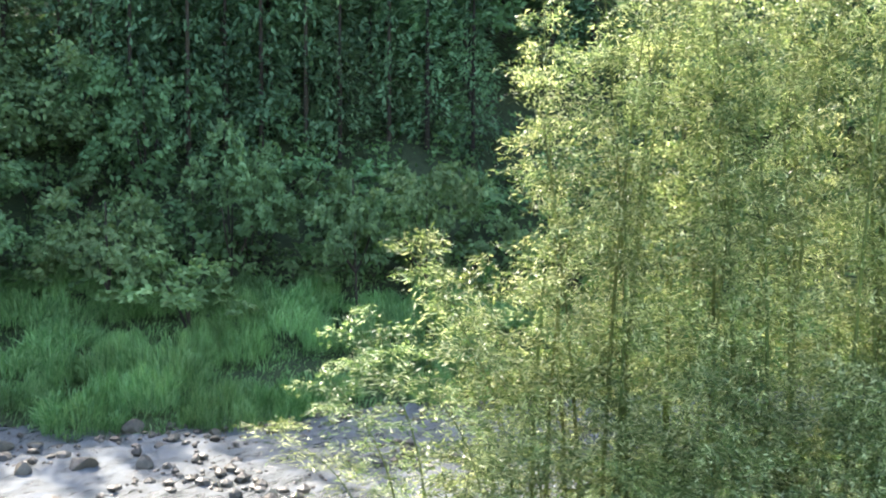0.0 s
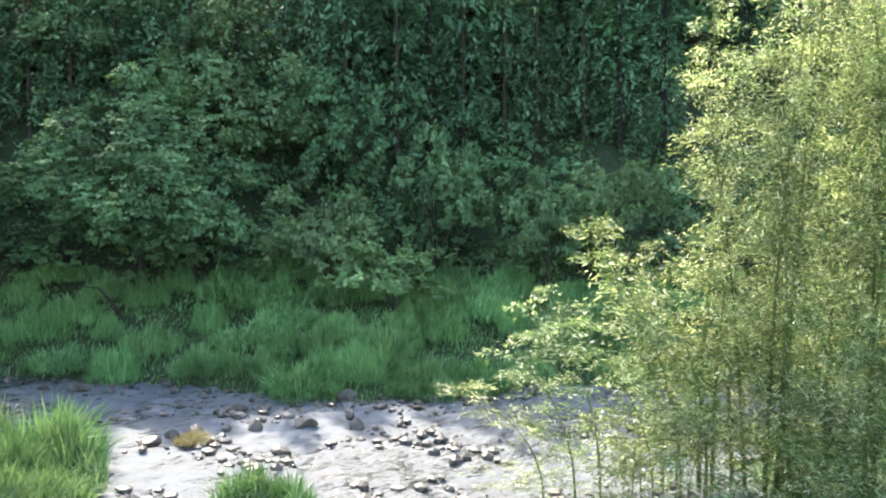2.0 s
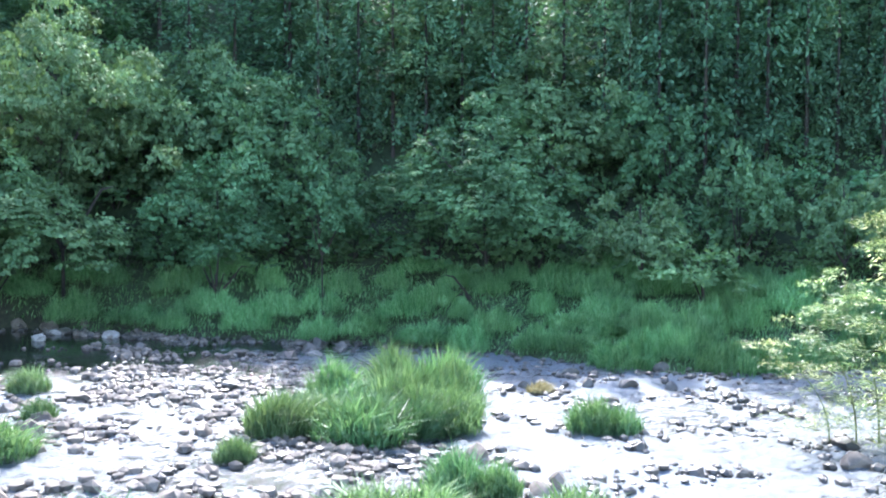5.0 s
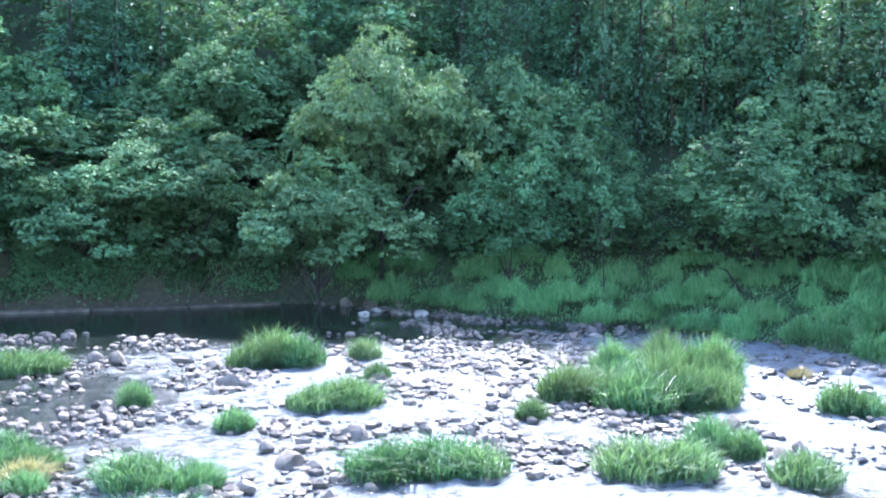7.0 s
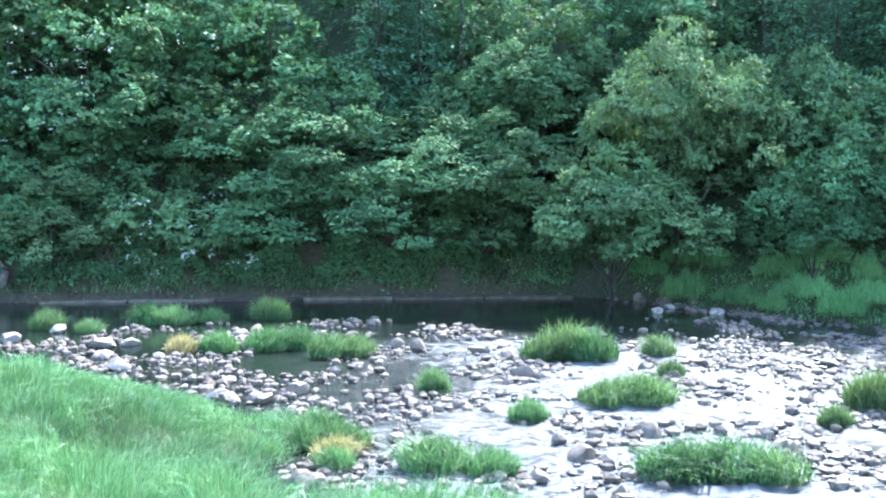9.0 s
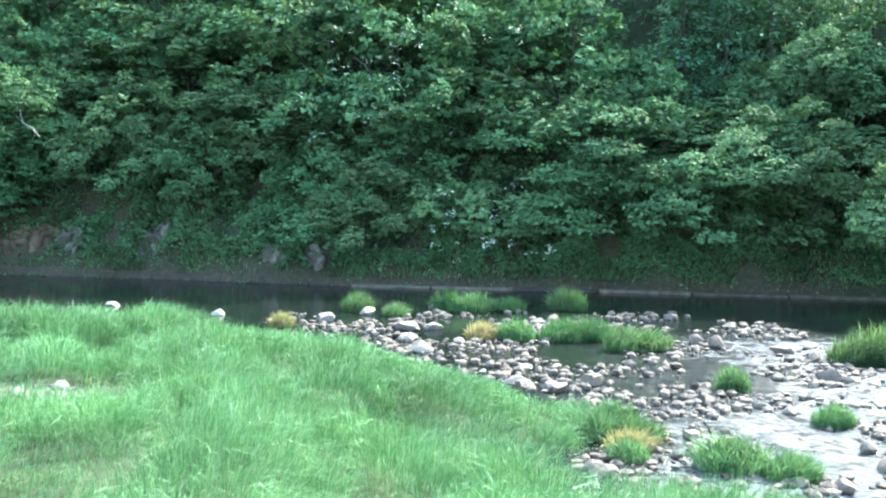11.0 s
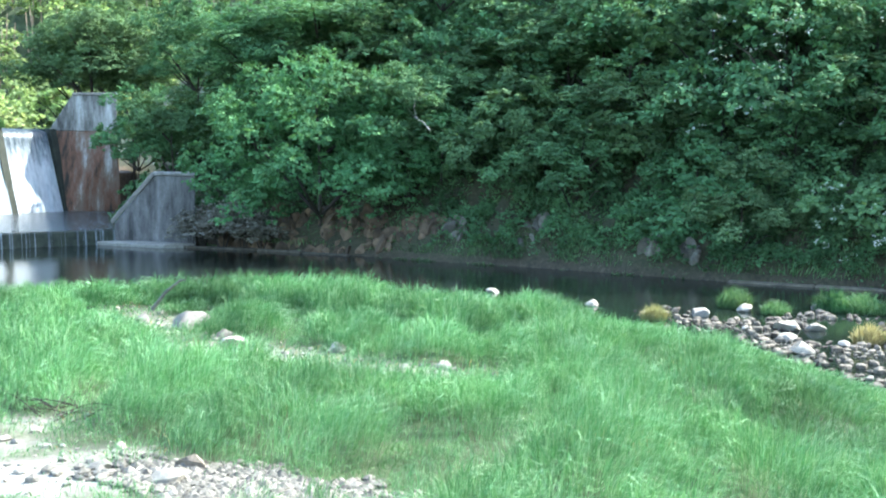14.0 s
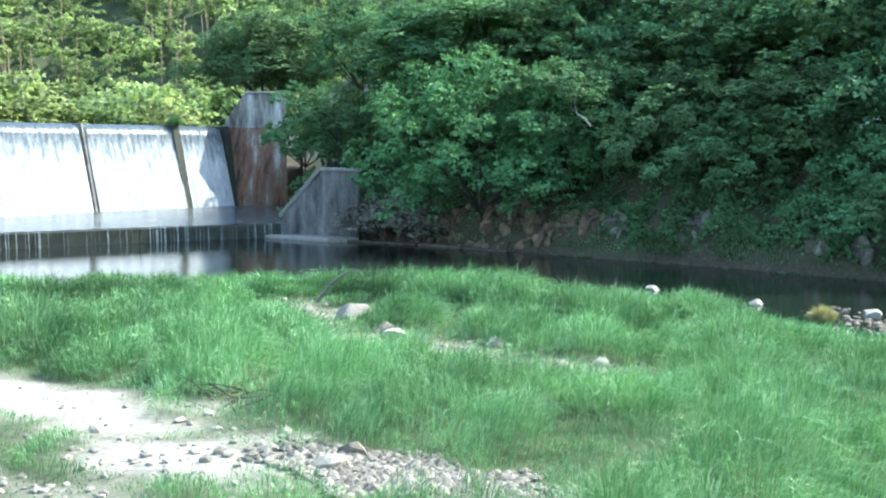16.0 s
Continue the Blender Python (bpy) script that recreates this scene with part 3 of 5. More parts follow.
def crown_cards(rng, radius, height, boughs, per, leaf, flat=0.55, spread=0.3, point=0.0):
    """Leaf blades on domed boughs, boughs on rounded lobes, lobes round an uneven egg with its foot at z 0."""
    lobes = max(4, boughs // 6)
    ld = apart(rng, lobes, -0.55)
    wob = 0.66 + 0.12 * np.sin(2.3 * np.arctan2(ld[:, 1], ld[:, 0]) + rng.uniform(0, 6)) + rng.uniform(-0.14, 0.14, lobes)
    lobe = ld * wob[:, None] * [radius, radius, height * 0.5] + [0, 0, height * 0.46]
    lobe[:, :2] *= (1 - point * np.clip(lobe[:, 2:3] / height, 0, 1))
    lr = radius * (0.62 / math.sqrt(lobes / 6)) * rng.uniform(0.7, 1.25, lobes)
    each = max(3, boughs // lobes)
    bd = np.stack([apart(rng, each, -0.25) for _ in range(lobes)])
    cen = (lobe[:, None] + bd * (lr[:, None] * rng.uniform(0.6, 1.05, (lobes, each)))[..., None] * [1, 1, 0.8]).reshape(-1, 3)
    face = unit(bd + 0.35 * ld[:, None]).reshape(-1, 3)
    n_b = len(cen)
    rb = radius * spread * rng.uniform(0.6, 1.3, n_b)
    sprays = max(6, int(per / 11))
    # sprays of leaves sit on the upper side of every bough and thin out below it
    q = unit(rng.normal(size=(n_b, sprays, 3)) + 0.8 * face[:, None])
    q[..., 2] = np.where(q[..., 2] < -0.4, -q[..., 2], q[..., 2])
    mid = cen[:, None] + q * (rb[:, None] * rng.uniform(0.62, 1.08, (n_b, sprays)))[..., None] * [1, 1, flat]
    mid[..., 2] -= 0.25 * rb[:, None] * np.hypot(q[..., 0], q[..., 1]) ** 2
    rs = rb[:, None] * rng.uniform(0.12, 0.26, (n_b, sprays))
    n = max(4, int(per / sprays))
    p = unit(rng.normal(size=(n_b, sprays, n, 3)))
    p[..., 2] = np.where(p[..., 2] < -0.2, -p[..., 2], p[..., 2])
    cs = (mid[:, :, None] + p * (rs[..., None] * rng.uniform(0.6, 1.1, (n_b, sprays, n)))[..., None] * [1, 1, 0.5]).reshape(-1, 3)
    out = unit(0.25 * p + 1.0 * q[:, :, None] + 0.6 * face[:, None, None]).reshape(-1, 3)
    al = out * [1, 1, 0.15] + rng.normal(scale=0.4, size=cs.shape) + [0, 0, -0.35]
    no = out + [0, 0, 0.2] + rng.normal(scale=0.2, size=cs.shape)
    ln = leaf * rng.uniform(0.7, 1.35, len(cs))
    return cards(cs, al, no, ln, ln * rng.uniform(0.55, 0.8, len(cs)))


def trunk_pieces(rng, height, r0, lean=0.05, limbs=5, reach=2.0, crown_from=0.35):
    zs = np.linspace(0, height, 7)
    bend = rng.normal(scale=lean * height, size=2)
    pts = np.c_[bend[0] * (zs / height) ** 2 + 0.06 * np.sin(zs * 1.3), bend[1] * (zs / height) ** 2 + 0.06 * np.cos(zs * 1.7), zs]
    out = [tube(pts, r0 * np.linspace(1.0, 0.25, 7) * np.r_[1.35, np.ones(6)])]
    for i in range(limbs):
        s = rng.uniform(crown_from, 0.9)
        k = pts[int(s * 6)]
        a = rng.uniform(0, 6.28)
        e = np.array([math.cos(a), math.sin(a), rng.uniform(0.3, 0.9)]) * reach * rng.uniform(0.6, 1.1)
        path = [k, k + e * 0.4 + [0, 0, 0.1], k + e * 0.75 + [0, 0, 0.35], k + e]
        out.append(tube(path, r0 * np.array([0.5, 0.36, 0.24, 0.08]), 5))
    return out


def make_tree(name, label, mat, rng, radius, height, boughs, per, leaf, **kw):
    """A broadleaf: the crown is `height` tall above z 0, its trunk reaches down to -9."""
    t = tagged(new(name), label, "tree")
    v, f = joined(trunk_pieces(rng, height * 0.75 + 9, 0.028 * radius + 0.05, 0.02, 6, radius * 0.75, 0.6))
    v[:, 2] -= 9
    part("trunk", raw("trunk", v, f, BARK, True), t)
    part("crown", raw("crown", *crown_cards(rng, radius, height, boughs, per, leaf, **kw), mat), t)
    return t


def make_cedar(name, label, rng, radius, height, levels, arms, per, needle):
    t = tagged(new(name), label, "tree")
    v, f = tube(np.c_[np.zeros(6), np.zeros(6), np.linspace(-9, height * 0.97, 6)], np.linspace(0.2, 0.03, 6), 7)
    part("trunk", raw("trunk", v, f, BARK, True), t)
    cs, al, no = [], [], []
    for i in range(levels):
        z = height * (i + rng.uniform(0, 1)) / levels
        r = radius * (1 - z / height) ** 0.75 * rng.uniform(0.75, 1.15) + 0.1
        for k in range(arms):
            a = rng.uniform(0, 6.28)
            w = np.array([math.cos(a), math.sin(a), 0])
            n = max(3, int(per * (0.4 + r / radius)))
            s = rng.uniform(0.25, 1.0, n)
            c = w * (s * r)[:, None] + np.array([0, 0, 1])[None] * (z - 0.28 * r * s ** 2 + 0.18 * r)[:, None] + rng.normal(scale=0.11, size=(n, 3))
            cs.append(c)
            al.append(w + rng.normal(scale=0.45, size=(n, 3)) + [0, 0, -0.25])
            no.append(np.array([0, 0, 1.0]) + 0.5 * w + rng.normal(scale=0.4, size=(n, 3)))
    cs, al, no = np.concatenate(cs), np.concatenate(al), np.concatenate(no)
    ln = needle * rng.uniform(0.7, 1.3, len(cs))
    part("crown", raw("crown", *cards(cs, al, no, ln, ln * 0.42), NEEDLE), t)
    return t


rng = np.random.default_rng(4)
WOOD = {
    "small": [make_tree("tree", "young broadleaf tree with dense green crown", LEAF, rng, 1.8, 3.6, 20, 240, 0.16, spread=0.36) for _ in range(3)],
    "middle": [make_tree("tree", "leafy green broadleaf tree on the wooded bank", LEAF, rng, 3.2, 6.2, 36, 400, 0.18, flat=0.6, spread=0.3) for _ in range(4)],
    "large": [make_tree("tree", "tall spreading broadleaf tree with layered boughs", LEAF, rng, 4.6, 9.0, 60, 480, 0.19, flat=0.6, spread=0.25) for _ in range(3)],
    "layer": [make_tree("tree", "wide broadleaf tree with flat layered boughs over water", LEAF, rng, 5.0, 8.0, 48, 520, 0.19, flat=0.34, spread=0.28) for _ in range(2)],
    "round": [make_tree("tree", "large rounded bright green tree over the bank", LEAF_BRIGHT, rng, 6.6, 9.8, 110, 400, 0.2, flat=0.65, spread=0.19) for _ in range(2)],
    "back": [make_tree("tree", "broadleaf tree on the shaded hillside", LEAF, rng, 4.0, 8.0, 34, 170, 0.32, spread=0.28) for _ in range(4)],
    "cedar": [make_cedar("cedar", "narrow dark green cedar on the hillside", rng, 1.9, 9.5, 34, 9, 9, 0.3) for _ in range(3)],
}
for kind, size, n in (("flowering", (4.6, 9.0), 1), ("flowering_low", (2.9, 5.4), 1)):
    WOOD[kind] = []
    for _ in range(n):
        t = make_tree("tree", "green broadleaf tree sprinkled with white blossom", LEAF, rng, *size, 40 if size[0] > 4 else 24, 290, 0.25, spread=0.3)
        v, f = crown_cards(rng, size[0] * 1.04, size[1] * 1.03, 30, 22, 0.12, spread=0.2)
        part("blossom", raw("blossom", v, f, FLOWER), t, "clusters of white blossom")
        WOOD[kind].append(t)
USED = set()
SIZE = {"small": (1.8, 3.6), "middle": (3.2, 6.2), "large": (4.6, 9.0), "layer": (5.0, 8.0), "round": (6.6, 9.8), "back": (4.0, 8.0), "cedar": (1.9, 9.5), "flowering": (4.6, 9.0), "flowering_low": (2.9, 5.4)}


def plant(kind, x, y, z, wide, tall, group=""):
    """Sets a tree of a kind: its crown's foot at z, `wide` in radius and `tall` high."""
    src = next((o for o in WOOD[kind] if o.name not in USED), None) or random.choice(WOOD[kind])
    r, h = SIZE[kind]
    m = Matrix.LocRotScale((x, y, z), Euler((0, 0, random.uniform(0, 6.28))), (wide / r, wide / r, tall / h))
    if src.name in USED:
        ob = copy_thing(src, m @ Matrix.Diagonal((*(1 / k for k in src.scale), 1)))
    else:
        USED.add(src.name)
        src.matrix_basis, ob = m, src
    return tagged(ob, group=group)


# crown middle x, y, crown foot z, crown top z, radius
TREES_RIGHT = [
    (9.7, 52.6, 2.0, 12.9, 3.9), (6.7, 50.0, 1.1, 7.2, 3.2), (19.0, 52.7, 4.7, 10.6, 3.0), (26.0, 46.2, 3.5, 9.4, 4.0),
    (32.5, 50.4, 6.1, 12.9, 3.5), (35.6, 45.8, 6.1, 10.7, 2.0), (30.7, 41.4, 3.2, 6.2, 1.8), (34.9, 39.9, 3.6, 7.5, 1.6),
    (36.7, 36.1, 3.6, 7.1, 1.7), (37.9, 34.1, 3.5, 6.7, 1.6), (0.9, 62.0, 5.5, 12.4, 3.3), (15.6, 55.9, 4.7, 11.6, 2.8),
    (15.4, 50.2, 3.2, 6.9, 2.3), (19.6, 48.2, 3.9, 6.7, 1.5), (6.2, 50.1, 1.2, 7.3, 2.5)]
TREES_MIDDLE = [
    (-34.9, 54.8, 3.3, 10.9, 3.0), (-34.0, 63.5, 10.0, 16.5, 4.1), (-23.3, 53.7, 1.0, 6.8, 3.1), (-27.6, 57.8, 4.4, 10.9, 3.9),
    (-19.9, 57.7, 3.3, 14.1, 4.7), (-13.9, 54.2, 0.2, 5.5, 2.9), (-16.0, 61.0, 6.9, 14.2, 2.7), (-20.2, 52.8, 1.4, 6.2, 2.4),
    (-30.6, 53.9, 2.8, 8.5, 3.0), (-38.3, 59.8, 8.9, 14.7, 4.3), (-32.9, 61.8, 9.3, 15.8, 3.6), (-41.1, 52.9, 4.6, 12.4, 3.7)]
TREES_LEFT = [
    (-54.1, 58.9, 11.0, 17.2, 6.1), (-90.6, 67.0, 8.8, 20.8, 5.6), (-97.0, 69.5, 8.8, 20.5, 5.2), (-88.0, 69.5, 10.0, 20.5, 5.0), (-93.5, 71.5, 9.5, 21.5, 5.0), (-75.5, 64.0, 3.5, 12.0, 3.2), (-70.5, 60.8, 2.5, 11.5, 3.4), (-67.3, 53.5, 4.5, 11.0, 2.7), (-69.0, 60.9, 9.1, 19.2, 4.3),
    (-57.2, 55.9, 10.3, 16.7, 3.9), (-63.4, 53.6, 4.1, 10.8, 3.0)]
for x, y, z0, z1, r in TREES_RIGHT + TREES_MIDDLE + TREES_LEFT:
    z0 -= 2.2 if x > 10 else 0.4 if x > -50 else 0
    plant("flowering" if (x, y) == (-19.9, 57.7) else "layer" if (x, y) == (9.7, 52.6) else "flowering_low" if (x, y) == (-13.9, 54.2) else "small" if r < 2.1 else "middle" if r < 3.7 else "large", x, y, z0, r, z1 - z0)
for x, y, z0, z1, r in ((-47.0, 51.7, -0.4, 12.3, 7.2), (-42.6, 53.7, 2.7, 11.1, 3.9)):
    plant("round", x, y, z0, r, z1 - z0)
for x, y, z0, z1, r in ((-7.2, 56.5, 0.6, 9.7, 6.1), (0.4, 55.0, 0.7, 8.4, 4.2), (-2.1, 55.0, 1.0, 8.2, 4.6)):
    plant("layer", x, y, z0, r, z1 - z0)
for x, y, z0, z1, r in ((-4.7, 62.8, 5.0, 14.8, 2.1), (-9.7, 65.3, 6.0, 14.8, 2.0), (0.1, 66.0, 6.0, 14.7, 2.2)):
    plant("cedar", x, y, z0, r, z1 - z0, "cedars on the hillside")

for x, y in ((25.0, 61.5), (28.5, 64.5), (40.5, 52.5), (22.0, 59.0), (43.0, 55.0), (8.0, 63.5), (11.0, 66.0)):
    plant("cedar", x, y, float(land(x, y)) + 0.6, 2.3, 10.5, "cedars on the hillside")

for x, y, w, h in ((3.2, 58.5, 3.0, 7.0), (4.2, 62.0, 3.4, 7.5), (1.0, 59.5, 2.6, 6.0), (6.6, 60.5, 3.2, 7.0), (13.0, 58.5, 3.0, 6.5), (29.5, 55.0, 3.2, 6.5), (44.5, 47.0, 3.0, 6.0)):
    plant("middle", x, y, float(land(x, y)) + 0.5, w, h, "trees on the hillside")

# a stand of tall cedars above the reeds, in two ragged rows
for (ax, ay), (bx, by), n in (((35.2, 48.2), (46.5, 38.6), 10), ((23.0, 57.6), (34.6, 49.6), 9), ((38.5, 50.5), (49.5, 41.0), 8)):
    for i in range(n):
        x, y = ax + (bx - ax) * (i + random.uniform(-0.25, 0.25)) / (n - 1), ay + (by - ay) * (i + random.uniform(-0.25, 0.25)) / (n - 1)
        plant("cedar", x, y, float(land(x, y)) + 0.4, random.uniform(1.35, 1.9), random.uniform(11.0, 14.5), "cedars on the hillside")

# the wood behind: rows up the slope
line = np.array(TREELINE[5:-2], float)
seg = np.hypot(*np.diff(line, axis=0).T)
run = np.r_[0, np.cumsum(seg)]
for row, (up, gap) in enumerate(((5.5, 4.2), (9.5, 4.6), (14, 5.0), (19.5, 5.6), (26, 6.4), (35, 8.5))):
    s = 30.0
    while s < run[-1] - 5:
        k = np.searchsorted(run, s) - 1
        u = (line[k + 1] - line[k]) / seg[k]
        p = line[k] + u * (s - run[k]) + np.array([-u[1], u[0]]) * (up + random.uniform(-1.6, 1.6))
        s += gap * random.uniform(0.75, 1.25)
        if -92 > p[0] or beyond(TREELINE, p[0], p[1]) < 3 or up < 8 and 21 < p[0] < 52:
            continue
        z = float(land(p[0], p[1]))
        cedar = 14 < p[0] < 70 and up > 9 and random.random() < 0.85 or -12 < p[0] < 4 and up > 9 and random.random() < 0.6
        if cedar:
            plant("cedar", p[0], p[1], z + 0.8, random.uniform(1.7, 2.4), random.uniform(9, 12.5), "cedars on the hillside")
            x2, y2 = p[0] + 2.3 * u[0] - 0.9 * u[1], p[1] + 2.3 * u[1] + 0.9 * u[0]
            plant("cedar", x2, y2, float(land(x2, y2)) + 0.8, random.uniform(1.6, 2.2), random.uniform(8, 11.5), "cedars on the hillside")
        else:
            plant("back", p[0], p[1], z + 0.6, random.uniform(2.6, 4.0), random.uniform(5.0, 8.5) * (0.75 if row == 0 else 1.0), "trees on the hillside")


# ---------- shrubs at the foot of the wood ----------
def make_shrub(name, label, mat, rng, radius, height, boughs, per, leaf):
    t = tagged(new(name), label, "shrub")
    stems = []
    for _ in range(6):
        a = rng.uniform(0, 6.28)
        e = np.array([math.cos(a) * radius * 0.6, math.sin(a) * radius * 0.6, height * 0.8])
        stems.append(tube([(0, 0, -0.4), e * 0.45, e], [0.035, 0.025, 0.008], 5))
    tagged(part("branchwork", raw("branchwork", *joined(stems), BARK, True), t), kind="stuff")
    part("foliage", raw("foliage", *crown_cards(rng, radius, height, boughs, per, leaf, spread=0.45), mat), t)
    return t


SHRUBS = [make_shrub("shrub", "low leafy shrub at the foot of the wood", LEAF, rng, 1.3, 1.7, 15, 60, 0.21) for _ in range(3)]
fresh = set()


def place(src_list, m, **tags):
    src = next((o for o in src_list if o.name not in fresh), None) or random.choice(src_list)
    if src.name in fresh:
        ob = copy_thing(src, m @ Matrix.Diagonal((*(1 / k for k in src.scale), 1)))
    else:
        fresh.add(src.name)
        src.matrix_basis, ob = m, src
    return tagged(ob, **tags)


s = 60.0
while s < run[-1] - 10:
    k = np.searchsorted(run, s) - 1
    u = (line[k + 1] - line[k]) / seg[k]
    for up in ((0.8, 4.2) if line[k][0] > 4 else (2.0, 5.0)):
        p = line[k] + u * (s - run[k]) + np.array([-u[1], u[0]]) * (up + random.uniform(-0.7, 0.7))
        if p[0] < -66:
            continue
        if line[k][0] < 4 and up < 3 and random.random() < 0.5:
            continue
        q = random.uniform(0.6, 1.15) * (1.3 if line[k][0] > 4 else 1.0 if up > 3 else 0.7)
        place(SHRUBS, Matrix.LocRotScale((p[0], p[1], float(land(p[0], p[1])) - 0.1), Euler((0, 0, random.uniform(0, 6.28))), (q, q, q * random.uniform(0.75, 1.2))), group="shrubs along the wood's edge")
    s += random.uniform(1.5, 2.4)
BRUSH = leaf_material("dry_brush", (0.16, 0.145, 0.11), (0.27, 0.25, 0.2), (0.38, 0.355, 0.3), 0.2, 0.8)
dead_brush = [make_shrub("dry_shrub", "grey dried-out brush against the wing wall", BRUSH, rng, 1.6, 2.2, 26, 160, 0.13)]
for x, y, q in ((-54.4, 48.4, 1.1), (-53.0, 48.7, 1.3), (-51.4, 48.9, 1.15), (-55.3, 48.2, 0.75), (-50.0, 49.2, 0.8)):
    place(dead_brush, Matrix.LocRotScale((x, y, max(float(land(x, y)), 0.1) - 0.2), Euler((0, 0, x)), (q, q, q)), group="dried brush by the wing wall")
for x, y, q in ((-64.8, 53.0, 1.3), (-67.6, 55.6, 1.4), (-70.6, 58.6, 1.5), (-62.9, 52.3, 1.2), (-74.0, 62.0, 1.5), (-66.5, 58.2, 1.8), (-60.5, 52.6, 1.2), (-69.6, 55.4, 1.2), (-72.6, 57.9, 1.3), (-66.6, 53.2, 1.1)):
    place(SHRUBS, Matrix.LocRotScale((x, y, float(land(x, y)) - 0.2), Euler((0, 0, x)), (q, q, q * 1.3)), group="bushes behind the wing wall")
place([make_shrub("shrub", "bright green bush at the edge of the reeds", LEAF_BRIGHT, rng, 1.4, 2.0, 22, 85, 0.2)], Matrix.LocRotScale((31.2, 38.2, 1.2), None, (1.1, 1.1, 1.0)))
# ---------- grass ----------
def blades(rng, x, y, z, height, width, lean, wind=(0.3, -0.1), swirl=1.0, spill=None):
    """Bent pointed grass blades, one folded four-cornered face each; neighbours lean alike."""
    n = len(x)
    a = rng.uniform(0, 6.28, n)
    b = 3.0 * lumps(x, y, 1.3, 2.0)
    out = np.c_[np.cos(a), np.sin(a)] * 0.75 + swirl * 0.55 * np.c_[np.cos(b), np.sin(b)] + np.array(wind)
    if spill is not None:
        out += 0.8 * spill
    out *= (lean * rng.uniform(0.3, 1.2, n))[:, None]
    side = unit(np.c_[rng.normal(size=(n, 2)), 0.3 * rng.normal(size=n)]) * (width / 2)[:, None]
    foot = np.c_[x, y, z - 0.05]
    mid = foot + np.c_[out * 0.3 * height[:, None], 0.6 * height]
    tip = foot + np.c_[out * height[:, None], height * (1 - 0.28 * np.hypot(*out.T))]
    v = np.stack([foot, mid + side, tip, mid - side], 1)
    return v.reshape(-1, 3), np.arange(4 * n).reshape(-1, 4)


def tussock(x, y, cell):
    """Way from the middle of the nearest grass clump: distance in cells, and direction."""
    gx, gy = np.floor(x / cell), np.floor(y / cell)
    best, bu, bv = np.full(len(x), 9.0), np.zeros(len(x)), np.zeros(len(x))
    for i in (-1, 0, 1):
        for j in (-1, 0, 1):
            a, b = gx + i, gy + j
            ha, hb = np.sin(a * 127.1 + b * 311.7) * 43758.5, np.sin(a * 269.5 + b * 183.3) * 43758.5
            u, v = x / cell - a - 0.5 - 0.8 * (ha - np.floor(ha) - 0.5), y / cell - b - 0.5 - 0.8 * (hb - np.floor(hb) - 0.5)
            d = np.hypot(u, v)
            near = d < best
            best, bu, bv = np.where(near, d, best), np.where(near, u, bu), np.where(near, v, bv)
    return best, np.c_[bu, bv]


def sown(rng, n, x0, x1, y0, y1, keep):
    """Random places in a box, thinned by keep(x, y) in 0 to 1."""
    x, y = rng.uniform(x0, x1, n), rng.uniform(y0, y1, n)
    ok = rng.uniform(size=n) < keep(x, y)
    return x[ok], y[ok]


def near_bank(x, y):
    d = -beyond(SHORE, x, y)
    k = smooth01((d + 0.2) / 1.0) * (1 - np.clip(2.2 * inside(BARE, x, y), 0, 1)) * (1 - 0.9 * np.clip(2.0 * inside(THIN, x, y), 0, 1))
    return k * (0.65 + 0.35 * lumps(x, y, 1.1, 7.0))


rng = np.random.default_rng(11)


def low(x, y):
    """Grass stays short by the track and round the stony places."""
    wide = [(a, b, 1.1 * c, 1.25 * d, e) for a, b, c, d, e in BARE[:3]] + [(a, b - 0.5, 1.25 * c, 1.8 * d, e) for a, b, c, d, e in THIN]
    return (1 - 0.6 * np.clip(1.6 * inside(wide, x, y), 0, 1)) * np.where((x < -8) & (y < 10.5), 0.55, 1.0)


def field(name, label, n, box, keep, tall, mat, width=0.03, mound=0.0):
    x, y = sown(rng, n, *box, keep)
    h = tall * (0.68 + 0.42 * lumps(x, y, 1.5, 3.0) + 0.25 * lumps(x, y, 0.6, 5.0)) * rng.uniform(0.65, 1.2, len(x)) * low(x, y) * (1 + mound * lumps(x, y, 0.75, 9.0))
    spill = None
    if mound > 0:
        d, spill = tussock(x + 0.6 * lumps(x, y, 1.7, 4.0), y + 0.4 * lumps(x, y, 1.1, 8.0), 2.7)
        d2, spill2 = tussock(x + 0.3 * lumps(x, y, 0.8, 2.0), y, 0.85)
        ridge = sum(smooth01((w + 0.5 * lumps(x, y, 1.2, 3.0) - np.abs(beyond(way, x, y))) / 0.8) for way, w in RIDGES)
        dome = np.sqrt(np.clip(1.1 - 3.0 * d ** 2, 0.1, 1)) * (0.6 + 0.4 * np.sqrt(np.clip(1 - 2.2 * d2 ** 2, 0, 1)))
        h = tall * low(x, y) * dome * (0.62 + 0.42 * ridge + 0.16 * lumps(x, y, 3.4, 13.0)) * (0.5 + 0.5 * smooth01(-beyond(SHORE, x, y) / 7)) * rng.uniform(0.8, 1.12, len(x))
        spill = spill + 0.7 * spill2
    h = np.clip(h, 0.12, 1.15 * tall)
    near, foot = np.hypot(x, y), land(x, y)
    if mound > 0:      # leaves spring from their stems at every height
        foot = foot + h * 0.5 * rng.uniform(0, 1, len(x))
        h = np.clip(0.55 * h, 0.12, 0.6)
    v, f = blades(rng, x, y, foot, h, width * rng.uniform(0.7, 1.3, len(x)) * np.clip(near / 24, 0.75, 1.8), 0.5 + 0.65 * rng.uniform(size=len(x)), spill=spill)
    return tagged(new(name, raw(name, v, f, mat)), label, "grass", kind="stuff")


